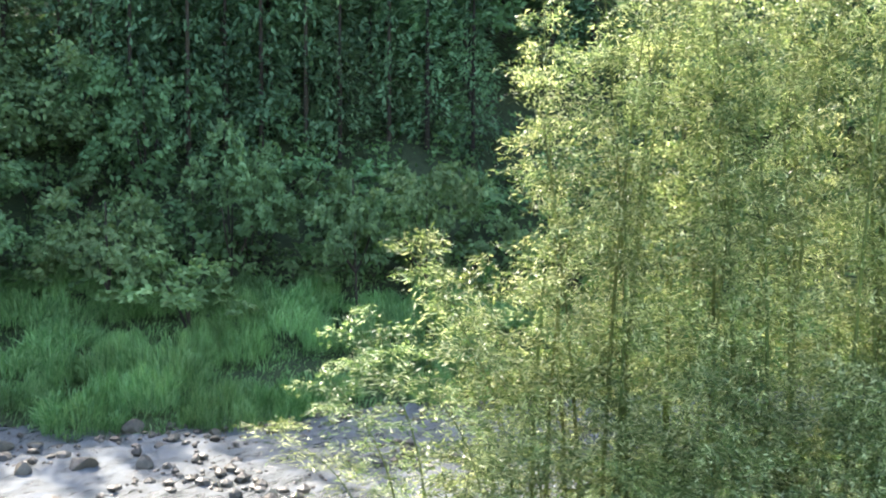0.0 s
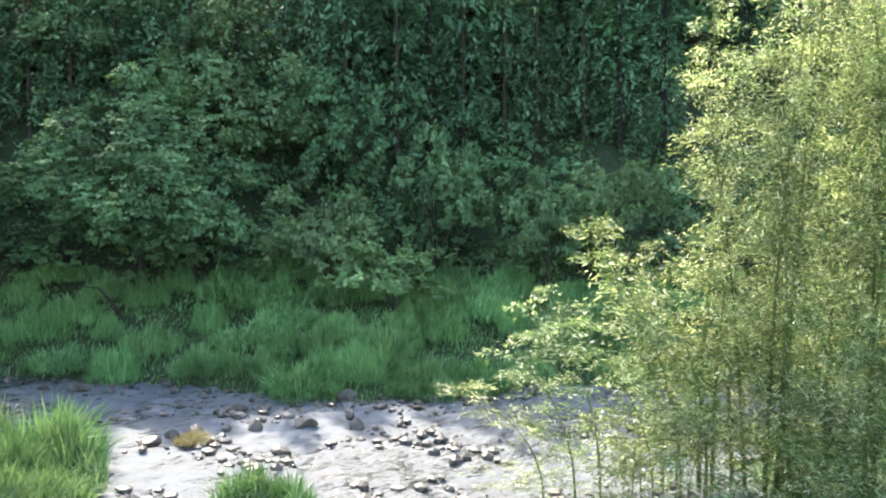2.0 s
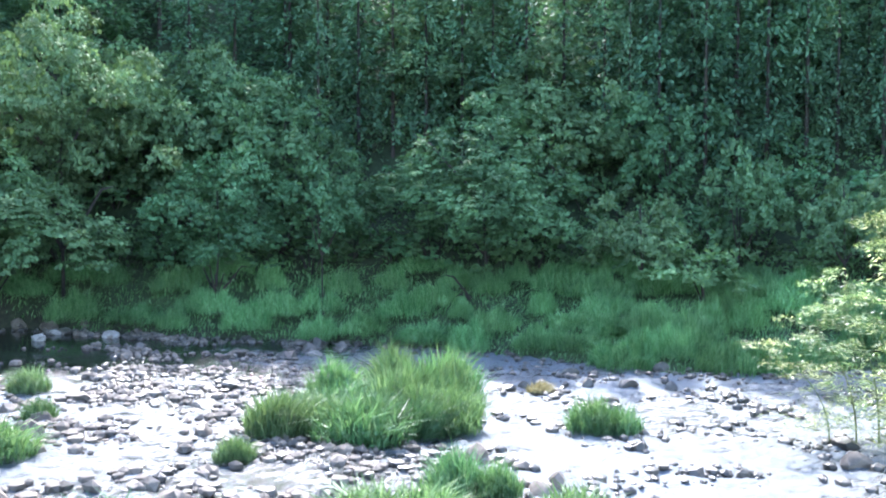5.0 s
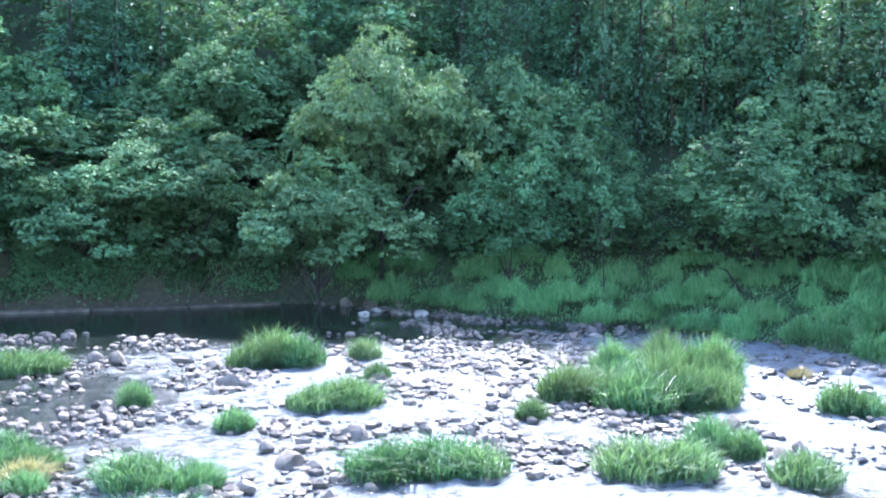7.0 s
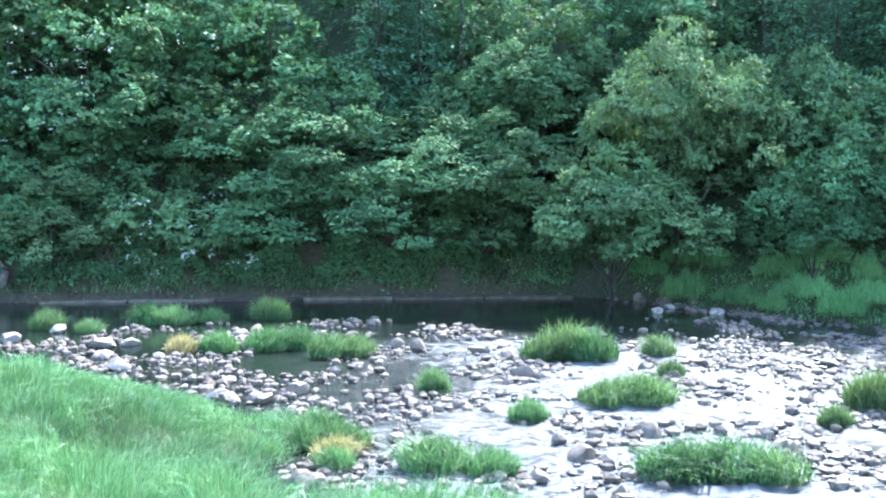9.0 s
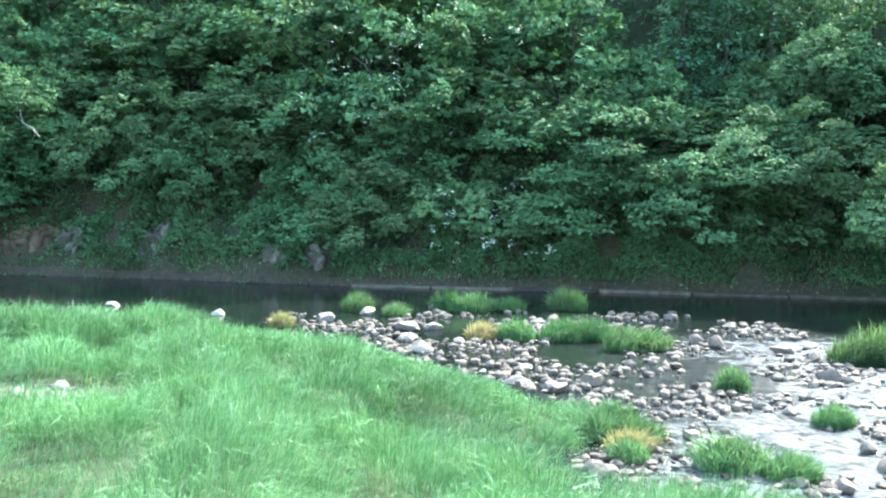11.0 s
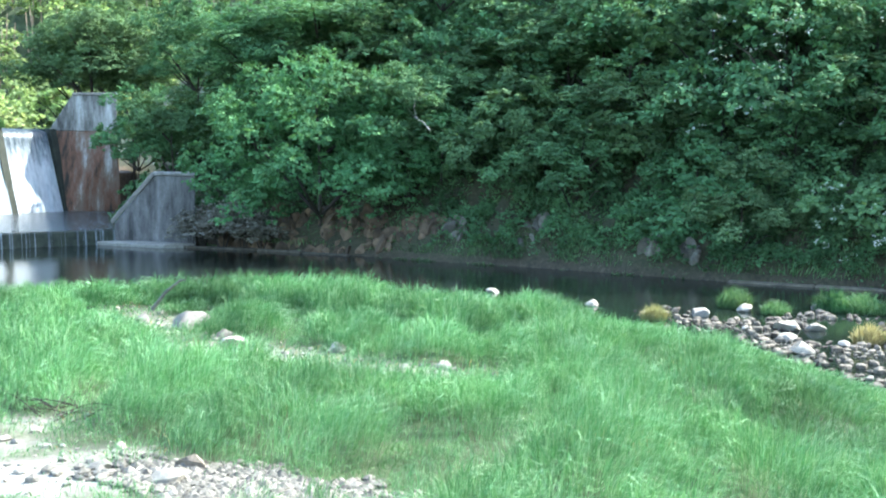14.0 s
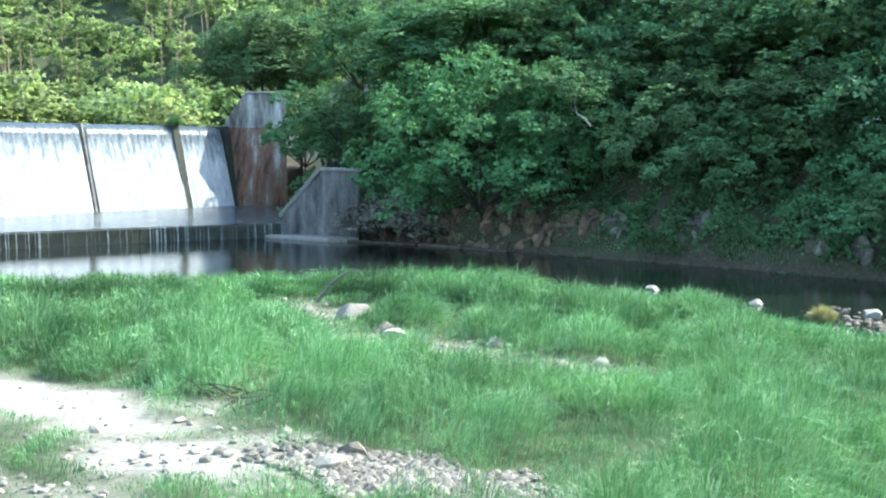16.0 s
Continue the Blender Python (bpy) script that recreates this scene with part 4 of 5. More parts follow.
field("bank_grass", "tall bright green reed grass on the near bank", 1150000, (-46, 1, 7, 37), lambda x, y: near_bank(x, y) * (np.hypot(x, y) > 10) * np.where(tussock(x + 0.6 * lumps(x, y, 1.7, 4.0), y + 0.4 * lumps(x, y, 1.1, 8.0), 2.7)[0] > 0.5, 0.55, 1.0), 2.0, GRASS, 0.0135, 0.3)
field("bank_grass", "green grass along the near shore", 100000, (-2, 42, 12, 27), lambda x, y: near_bank(x, y) * (np.hypot(x - 6, y - 9) > 5) * np.where(x > 23, 0.25, 1.0), 0.6, GRASS)
field("short_grass", "sparse short grass on the stony bank", 40000, (-36, -8, 7, 26), lambda x, y: np.clip(2 * inside(THIN, x, y), 0, 0.6) + 0.05 * inside(BARE, x, y), 0.3, GRASS)
field("dry_grass", "yellowed dry grass among the green", 16000, (-34, -4, 9, 30), lambda x, y: near_bank(x, y) * smooth01(lumps(x, y, 2.2, 9.0) - 0.35) * 0.9 + 0.3 * np.clip(2 * inside(THIN, x, y), 0, 1), 0.5, DRY)


def bar_grass(x, y):
    return smooth01((beyond(BAR, x, y) + 0.5) / 0.8) * (beyond(TREELINE, x, y) < 0.8) * (0.8 + 0.3 * lumps(x, y, 0.9, 2.0))


field("bar_reeds", "tall dark green reeds on the far gravel bar", 230000, (6, 52, 14, 56), bar_grass, 0.36, GRASS_DARK, 0.022)


# ---------- grass tufts among the stones ----------
def make_tuft(label, mat, rng, radius, height, n):
    r, a = radius * np.sqrt(rng.uniform(size=n)), rng.uniform(0, 6.28, n)
    x, y = r * np.cos(a), r * np.sin(a)
    h = height * (1 - 0.5 * (r / radius) ** 2) * rng.uniform(0.4, 1.25, n)
    v, f = blades(rng, x, y, np.zeros(n), h, 0.026 * rng.uniform(0.7, 1.4, n), 0.35 + 0.7 * r / radius * rng.uniform(0.5, 1.3, n), (0.2, -0.15), 0.4)
    return tagged(new("grass_tuft", raw("grass_tuft", v, f, mat)), label, "grass tuft")


TUFTS = [make_tuft("green grass tuft growing among river stones", TUFT_GRASS, rng, 0.7, 1.0, 1100) for _ in range(3)]
DRY_TUFTS = [make_tuft("dry straw-coloured grass tuft among river stones", DRY, rng, 0.5, 0.8, 900)]
# x, y, width and height against the common tuft
TUFT_SPOTS = [(3.2, 36.6, 1.5, 1.35), (4.0, 36.0, 1.2, 1.2), (2.4, 36.2, 1.2, 1.0), (4.5, 29.4, 1.3, 0.9), (3.6, 29.2, 1.1, 0.75), (6.3, 37, 0.8, 0.8), (6.0, 33.0, 0.6, 0.6),
              (-1.0, 30.7, 0.7, 0.75), (-4.7, 36.3, 1.0, 0.9), (-3.9, 36.6, 1.0, 0.8), (1.4, 27.2, 0.7, 0.6), (8.9, 27.1, 0.6, 0.6), (12.0, 23.3, 0.8, 1.0), (12.6, 22.8, 0.7, 0.8)]
TUFT_MORE = [(9.4, 21.4, 1.3, 0.9), (10.3, 21.3, 1.1, 0.9), (12.8, 20.6, 1.1, 0.8), (18.5, 27.9, 1.0, 1.05), (19.1, 27.6, 0.8, 0.8), (-16.5, 42.5, 1.0, 0.9), (-13.0, 44.0, 1.1, 1.0), (-11.8, 44.0, 1.1, 0.9), (-10.5, 44.5, 0.9, 0.7),
             (-8.5, 45.6, 0.9, 1.1), (-7.9, 45.4, 0.7, 1.0), (-8.6, 37.4, 1.0, 0.8), (-7.0, 37.8, 1.2, 0.9), (-6.0, 38.2, 1.1, 0.9), (-14.5, 41.6, 0.8, 0.6), (-3.6, 24.2, 0.7, 0.7), (-2.8, 22.6, 0.6, 0.5)]
TUFT_NEAR = [(4.2, 22.2, 1.3, 0.8), (5.3, 22.4, 1.5, 0.8), (6.1, 22.0, 1.0, 0.7), (-0.7, 22.6, 1.1, 0.8), (0.4, 22.3, 0.9, 0.6), (-3.5, 25.4, 0.9, 0.7), (-2.8, 24.4, 0.8, 0.6)]
for x, y, w, h in TUFT_SPOTS + TUFT_MORE + TUFT_NEAR:
    place(TUFTS, Matrix.LocRotScale((x, y, float(water_level(x)) + 0.02), Euler((0, 0, random.uniform(0, 6.28))), (w, w, h)), group="tufts among the stones")
for x, y, w, h in ((-9.8, 37.0, 1.0, 0.9), (-17.6, 37.4, 0.9, 0.8), (-2.9, 23.4, 1.0, 0.7), (20.6, 33.6, 0.8, 0.5)):
    place(DRY_TUFTS, Matrix.LocRotScale((x, y, float(water_level(x)) + 0.02), None, (w, w, h)), group="tufts among the stones")
# reeds standing in mounds all over the far bar
def make_mound(label, mat, rng, radius, height, n):
    """A rounded tussock: short blades spill outward from all over a dome."""
    r, a = np.sqrt(rng.uniform(size=n)), rng.uniform(0, 6.28, n)
    edge = 1 + 0.22 * np.sin(2 * a + rng.uniform(0, 6)) + 0.18 * np.sin(3 * a + rng.uniform(0, 6)) + 0.1 * np.sin(7 * a)
    x, y = radius * edge * r * np.cos(a), radius * edge * r * np.sin(a)
    uneven = 0.85 + 0.3 * lumps(x, y, 0.35, rng.uniform(0, 9))
    dome = height * uneven * np.sqrt(np.clip(1 - 0.85 * r ** 2, 0, 1)) * rng.uniform(0.75, 1.15, n)
    h = rng.uniform(0.35, 0.75, n) * height * uneven
    z = np.clip(dome - h * rng.uniform(0.7, 1.1, n), 0, None)
    v, f = blades(rng, x, y, z, h, 0.02 * rng.uniform(0.7, 1.4, n), 0.3 + 0.3 * r, (0.1, -0.1), 0.5, spill=0.6 * np.c_[np.cos(a), np.sin(a)] * r[:, None])
    return tagged(new("reed_mound", raw("reed_mound", v, f, mat)), label, "reeds")


MOUNDS = [make_mound("rounded mound of tall green reeds on the gravel bar", GRASS_DARK, rng, 0.85, 1.1, 2200) for _ in range(5)]
mx, my = sown(rng, 2600, 6, 48, 18, 55, lambda x, y: (beyond(BAR, x, y) > -0.1) * (beyond(TREELINE, x, y) < 0.3) * 0.9)
spots = []
for x, y in zip(mx, my):
    if len(spots) < 290 and all((x - a) ** 2 + (y - b) ** 2 > 1.6 for a, b in spots):
        spots.append((x, y))
        w = random.uniform(0.65, 1.5)
        place(MOUNDS, Matrix.LocRotScale((x, y, float(land(x, y))), Euler((0, 0, random.uniform(0, 6.28))), (w, w * random.uniform(0.7, 1.1), random.uniform(0.7, 1.2))), group="reed mounds on the bar")
# the grassy islet in the rapids
for i in range(34):
    a, r = random.uniform(0, 6.28), math.sqrt(random.random())
    u, v_ = r * math.cos(a) * 4.6, r * math.sin(a) * 2.3
    x, y = 13.6 + u * 0.62 - v_ * 0.78, 30.0 + u * 0.78 + v_ * 0.62
    place(TUFTS, Matrix.LocRotScale((x, y, float(water_level(x)) + 0.05), Euler((0, 0, random.uniform(0, 6.28))), (q := random.uniform(0.8, 1.5), q, random.uniform(0.6, 1.3) + 0.5 * (u > 1.2))), group="tufts of the grassy islet")
place(TUFTS, Matrix.LocRotScale((tuft_top[0], tuft_top[1], CREST + 0.1), None, (0.9, 0.9, 1.1)))


# ---------- stones ----------
def make_stone(name, label, mat, seed, sub=2):
    bm = bmesh.new()
    bmesh.ops.create_icosphere(bm, subdivisions=sub, radius=0.5)
    r = random.Random(seed)
    axes = Vector((1.0, r.uniform(0.65, 0.95), r.uniform(0.5, 0.75)))
    cuts = [(Vector((r.uniform(-1, 1), r.uniform(-1, 1), r.uniform(-0.3, 1))).normalized(), r.uniform(0.22, 0.37)) for _ in range(10)]
    for v in bm.verts:
        p = v.co.copy()
        p *= 1 + 0.22 * noise.noise(p * 2.3 + Vector((seed * 7.1, 0, 0)))
        for nrm, d in cuts:
            over = p.dot(nrm) - d
            if over > 0:
                p -= nrm * over * 0.92
        v.co = Vector((p.x * axes.x, p.y * axes.y, p.z * axes.z))
    me = bpy.data.meshes.new(name)
    bm.to_mesh(me)
    bm.free()
    for f in me.polygons:
        f.use_smooth = True
    me.set_sharp_from_angle(angle=radians(24))
    me.materials.append(mat)
    return tagged(new(name, me), label, "stone")


BOULDERS = [make_stone("river_stone", "grey rounded river stone in the rapids", STONE, i) for i in range(5)]
WETS = [make_stone("river_stone", "dark wet stone in the white water", STONE_WET, 20 + i) for i in range(4)]
PALES = [make_stone("river_stone", "pale dry boulder at the water's edge", STONE_PALE, 40 + i) for i in range(4)]


def stone(src, x, y, size, z=None, group="stones in the river"):
    z = float(water_level(x)) + 0.12 * size if z is None else z
    place(src, Matrix.LocRotScale((x, y, z), Euler((random.uniform(-0.2, 0.2), random.uniform(-0.2, 0.2), random.uniform(0, 6.28))), (size, size, size * random.uniform(0.8, 1.1))), group=group)


for x, y, s in ((2.4, 23.4, 0.85), (4.6, 24.4, 0.55), (2.0, 24.9, 0.6), (0.4, 28.1, 0.6), (-1.9, 29, 0.6), (-3.1, 33.5, 0.5), (14.4, 24.8, 0.6), (13.6, 22.7, 0.7), (14.3, 23.3, 0.6), (9.1, 30, 0.6), (6.6, 25.7, 0.5)):
    stone(BOULDERS, x, y, s)
for x, y, s in ((-13.6, 44.1, 0.9), (-15.8, 41.8, 1.0), (-12.1, 35.9, 0.9), (-9.8, 37.2, 0.8), (-21.3, 39.5, 0.7), (-26.8, 40.5, 0.7), (-16.6, 39.5, 1.1), (-12.8, 38.2, 1.3), (-12.0, 38.6, 0.9), (-6.5, 37.8, 0.8), (-7.1, 31.9, 0.65),
                (10.9, 49.1, 0.9), (17.0, 43.1, 0.7), (8.2, 48.5, 0.8), (9.0, 50.4, 0.7)):
    stone(PALES, x, y, s)
for x, y, s in ((22.3, 47.1, 1.5), (21.4, 46.6, 1.0), (23.6, 36.4, 0.8), (24.4, 36.0, 0.5), (23.2, 35.6, 0.5), (25.5, 33.6, 0.4), (24.8, 32.5, 0.6), (25.9, 32.0, 0.4), (23.9, 33.6, 0.8), (22.8, 34.2, 0.6), (20.8, 33.4, 0.5), (21.3, 34.6, 0.6), (20.2, 30.4, 0.5)):
    stone(WETS, x, y, s)
for x, y, s in ((9.2, 52.3, 0.9), (10.4, 52.0, 1.0), (8.0, 52.9, 0.9), (11.4, 51.2, 0.9), (6.8, 53.2, 0.8), (12.2, 50.2, 0.7)):
    stone(BOULDERS, x, y, s)
# boulders and driftwood on the near bank
for x, y, s in ((-25.9, 22.4, 1.5), (-21.9, 20.5, 1.0), (-22.8, 21.0, 0.8), (-15.3, 21.0, 0.6), (-19.3, 21.8, 0.8), (-18.7, 19.1, 0.5), (-15.7, 20.1, 0.5), (-35, 26.5, 0.9), (-27.8, 22.2, 0.7), (-29.9, 20, 0.6), (-13.4, 11.0, 0.8), (-13.8, 11.9, 0.75),
                (-18.1, 11.3, 0.35), (-20.9, 20.2, 0.5), (-14.9, 11.0, 0.5), (-11.9, 11.4, 0.4)):
    stone(PALES if s != 0.75 else BOULDERS, x, y, s, float(land(x, y)) + 0.12 * s + 0.1 * (s > 1), "boulders on the bank")


def gravelly(x, y):
    """Where stones lie thick in the river, 0 to 1."""
    a = smooth01((x + 20) / 5) * smooth01((15 - x) / 4) * smooth01((46.5 - 0.3 * np.abs(x + 4) - y) / 3) * smooth01((y - 20.5) / 2)
    a = a * smooth01(0.45 + 1.0 * lumps(x, y, 2.2, 6.0))
    b = 0.75 * smooth01((x - 7) / 3) * smooth01((y - 20) / 3) * smooth01((49 - y) / 2) * smooth01(0.3 + 0.9 * lumps(x, y, 1.9, 8.0))
    c = np.where(x < 14, 0.9, 0.3) * smooth01(1.4 - np.abs(beyond(BAR, x, y) + 0.8)) * (x > 4) * (x < 45)
    d = 0.9 * smooth01(1.5 - np.abs(beyond(SHORE, x, y) - 0.8) / 1.2) * (x > -13) * (x < 3)
    ok = (beyond(SHORE, x, y) > -0.4) & (beyond(BAR, x, y) < 1) & (beyond(TREELINE, x, y) < -1)
    return np.maximum.reduce([a, b, c, d]) * ok


rng = np.random.default_rng(21)
x, y = sown(rng, 900, -22, 34, 19, 52, gravelly)
for px, py in list(zip(x, y))[:295]:
    q = 0.2 + 0.75 * random.random() ** 2.6
    stone(WETS if px > 9 and random.random() < 0.8 else PALES if px < -5 and random.random() < 0.55 else BOULDERS, float(px), float(py), q)


def pebble_bed(name, label, n, box, keep, lo, hi, zfun, mat):
    """Small stones past counting: one joined mesh."""
    bm = bmesh.new()
    bmesh.ops.create_icosphere(bm, subdivisions=1, radius=0.5)
    bv, bf = np.array([v.co for v in bm.verts]), np.array([[v.index for v in f.verts] for f in bm.faces])
    bm.free()
    x, y = sown(rng, n, *box, keep)
    k = len(x)
    s = lo + (hi - lo) * rng.uniform(size=k) ** 2.5
    a = rng.uniform(0, 6.28, k)
    v = bv[None] * (1 + rng.uniform(-0.22, 0.22, (k, len(bv), 1))) * np.stack([s, s * rng.uniform(0.6, 1, k), s * rng.uniform(0.45, 0.8, k)], 1)[:, None]
    c, sn = np.cos(a)[:, None], np.sin(a)[:, None]
    v = np.stack([v[..., 0] * c - v[..., 1] * sn, v[..., 0] * sn + v[..., 1] * c, v[..., 2]], -1)
    v += np.stack([x, y, zfun(x, y) + 0.12 * s], 1)[:, None]
    f = bf[None] + (np.arange(k) * len(bv))[:, None, None]
    return tagged(new(name, raw(name, v.reshape(-1, 3), f.reshape(-1, 3), mat, False)), label, "stones", kind="stuff")


pebble_bed("river_gravel", "small grey stones scattered through the rapids", 16000, (-22, 14, 19, 50), gravelly, 0.1, 0.46, lambda x, y: water_level(x), STONE)
pebble_bed("wet_gravel", "small dark wet stones in the white water", 17000, (7, 45, 18, 52), gravelly, 0.1, 0.4, lambda x, y: water_level(x), STONE_WET)
pebble_bed("bank_gravel", "pale pebbles on the sandy track", 24000, (-32, -2, 7, 27), lambda x, y: np.clip(0.35 * inside(BARE[1:], x, y) + 0.06 * inside(BARE[:1], x, y) + 0.3 * inside(THIN, x, y), 0, 1), 0.03, 0.26, land, STONE_PALE)
pebble_bed("bank_gravel", "packed grey and pale cobbles beside the track", 22000, (-16, -8, 9.5, 14), lambda x, y: np.clip(2.5 * inside(BARE[2:3], x, y), 0, 1), 0.05, 0.28, land, BANK_STONE)


# rock faces standing out of the far bank
def make_shard(seed, mat):
    """One angular block of rock, about a metre across."""
    r = random.Random(seed)
    bm = bmesh.new()
    bmesh.ops.create_icosphere(bm, subdivisions=2, radius=0.62)
    cuts = [(Vector((r.uniform(-1, 1), r.uniform(-1, 1), r.uniform(-0.6, 1))).normalized(), r.uniform(0.26, 0.46)) for _ in range(11)]
    for v in bm.verts:
        for nrm, d in cuts:
            over = v.co.dot(nrm) - d
            if over > 0:
                v.co -= nrm * over * 0.95
        v.co += 0.05 * noise.noise_vector(v.co * 3 + Vector((seed * 3.3, 0, 0)))
    me = bpy.data.meshes.new("rock_block")
    bm.to_mesh(me)
    bm.free()
    me.materials.append(mat)
    return me


def make_outcrop(name, label, shards, seed, w, h):
    """Blocks jutting one above another out of the slope, each a part."""
    r = random.Random(seed)
    t = tagged(new(name), label, "rock")
    for i in range(int(7 + 5.5 * w)):
        ob = part("rock_block", r.choice(shards), t)
        z = r.uniform(0, h)
        q = r.uniform(0.55, 1.05)
        ob.matrix_basis = Matrix.LocRotScale((r.uniform(-w / 2, w / 2), z * 0.9 + r.uniform(-0.2, 0.2), z), Euler((r.uniform(-0.5, 0.5), r.uniform(-0.5, 0.5), r.uniform(0, 6.28))), (q * 1.2, q * 0.7, q * r.uniform(0.8, 1.4)))
    return t


GREY_ROCK = stone_material("bank_rock", (0.09, 0.08, 0.066), (0.27, 0.24, 0.2), 2.5, 0.85, 0.8)
RED_ROCK = stone_material("earthy_rock", (0.07, 0.05, 0.034), (0.26, 0.175, 0.11), 1.5, 0.9, 0.8)
GREY_SHARDS, RED_SHARDS = [make_shard(i, GREY_ROCK) for i in range(4)], [make_shard(10 + i, RED_ROCK) for i in range(4)]
for i, (x, y, w, h, mt) in enumerate(((-24.9, 51.9, 1.2, 0.8, GREY_ROCK), (-22.6, 52.0, 0.8, 0.5, GREY_ROCK), (-32.0, 51.6, 1.2, 1.6, GREY_ROCK), (-37.0, 51.6, 1.4, 1.3, GREY_ROCK), (-53.2, 49.4, 3.6, 2.2, RED_ROCK), (-50.5, 49.9, 4.0, 2.6, RED_ROCK),
                                      (-47.5, 50.1, 3.4, 2.6, RED_ROCK), (-44.5, 50.2, 3.6, 2.6, RED_ROCK), (-41.5, 50.5, 3.0, 2.1, RED_ROCK), (-39.0, 51.2, 2.4, 1.4, RED_ROCK))):
    make_outcrop("rock_outcrop", "weathered grey rock jutting from the bank" if mt is GREY_ROCK else "reddish earthy rock face under the trees", GREY_SHARDS if mt is GREY_ROCK else RED_SHARDS, i, w, h).location = (x, y, max(float(land(x, y)), 0.0) - 0.15)
field("bank_weeds", "low weeds and grass on the far bank", 150000, (-58, 8, 47, 60), lambda x, y: smooth01((beyond(TREELINE, x, y) + 1.1) / 0.8) * smooth01((5 - beyond(TREELINE, x, y)) / 3) * smooth01(0.6 + 0.8 * lumps(x, y, 1.5, 4.0)) * np.where(beyond(TREELINE, x, y) > 0.2, smooth01((x + 42) / 4), 0.7), 0.45, TUFT_GRASS, 0.035)


def undergrowth(name, label, n, box, reach, tall, mat, leaf):
    """Low leafy growth in mounds on the slope at the foot of the wood."""
    x, y = sown(rng, n, *box, lambda x, y: smooth01((beyond(TREELINE, x, y) - reach[0]) / 1.0) * smooth01((reach[1] - beyond(TREELINE, x, y)) / 2.5) * smooth01(0.75 + 0.9 * lumps(x, y, 1.2, 12.0)) * np.where((beyond(TREELINE, x, y) < 4) & (x < 0), 0.15 + 0.85 * smooth01((x + 41) / 5), 1))
    h = np.clip(tall * (0.35 + 0.75 * lumps(x, y, 1.2, 12.0) + 0.3 * lumps(x, y, 0.5, 3.0)), 0.05, None)
    c = np.c_[x, y, land(x, y) + h * rng.uniform(0.45, 1.05, len(x))]
    k = rng.normal(scale=0.6, size=(len(x), 3))
    ln = leaf * rng.uniform(0.6, 1.4, len(x))
    v, f = cards(c, k + [0, -0.5, -0.1], k[:, ::-1] + [0, -0.45, 1.0], ln, ln * 0.5)
    return tagged(new(name, raw(name, v, f, mat)), label, "undergrowth", kind="stuff")


undergrowth("undergrowth", "leafy undergrowth on the shaded far bank", 320000, (-62, 6, 49, 66), (0.0, 9.0), 1.2, LEAF, 0.22)
undergrowth("undergrowth", "ferns and weeds hanging over the concrete ledge", 110000, (-24, 8, 49, 60), (-0.3, 4.0), 1.0, LEAF, 0.19)
undergrowth("undergrowth", "bushy green undergrowth behind the reeds", 150000, (4, 62, 16, 66), (-0.3, 9.0), 1.5, LEAF_BRIGHT, 0.26)

undergrowth("undergrowth", "dark leafy undergrowth between the hillside trees", 110000, (-62, 66, 48, 88), (8.0, 26.0), 2.2, LEAF, 0.42)


# ---------- bamboo ----------
def make_bamboo(label, rng, height, culm_r, bend, leaves, first, leaf=0.17):
    t = tagged(new("bamboo"), label, "bamboo")
    s = np.linspace(0, 1, 22)
    pts = np.c_[bend[0] * s ** 2.4, bend[1] * s ** 2.4, height * (s - 0.1 * (abs(bend[0]) + abs(bend[1])) / height * s ** 3)]
    rad = culm_r * 1.15 * (1 - 0.85 * s) * (1 + 0.12 * (np.arange(22) % 2))
    part("culm", raw("culm", *tube(pts, rad, 6), CULM, True), t)
    twigs, cs, al = [], [], []
    n_br = int(leaves / 42)
    for i in range(n_br):
        u = first + (1 - first) * rng.uniform(0, 1) ** 1.1
        k = np.array([np.interp(u, s, pts[:, j]) for j in range(3)])
        a = rng.uniform(0, 6.28)
        ln = rng.uniform(0.5, 1.35) * (1.15 - 0.5 * u)
        e = np.array([math.cos(a), math.sin(a), rng.uniform(0.1, 0.9)]) * ln
        q = np.linspace(0, 1, 4)[:, None]
        path = k + e * q + np.array([0, 0, -0.35 * ln]) * q ** 2
        twigs.append(tube(path, [0.008, 0.006, 0.004, 0.002], 3))
        m = int(42 * rng.uniform(0.3, 1.6))
        w = rng.uniform(0.25, 1.05, m)[:, None]
        cs.append(k + e * w + np.array([0, 0, -0.35 * ln]) * w ** 2 + rng.normal(scale=0.085, size=(m, 3)))
        al.append(unit(e) * 0.8 + rng.normal(scale=0.55, size=(m, 3)) + [0, 0, -0.45])
    cs, al = np.concatenate(cs), np.concatenate(al)
    tagged(part("branchwork", raw("branchwork", *joined(twigs), CULM, True), t), kind="stuff")
    lf = leaf * rng.uniform(0.6, 1.3, len(cs))
    part("leaves", raw("leaves", *cards(cs, al, rng.normal(size=cs.shape) + [0, 0, 0.5], lf, lf * 0.2), BAMBOO_LEAF), t)
    return t


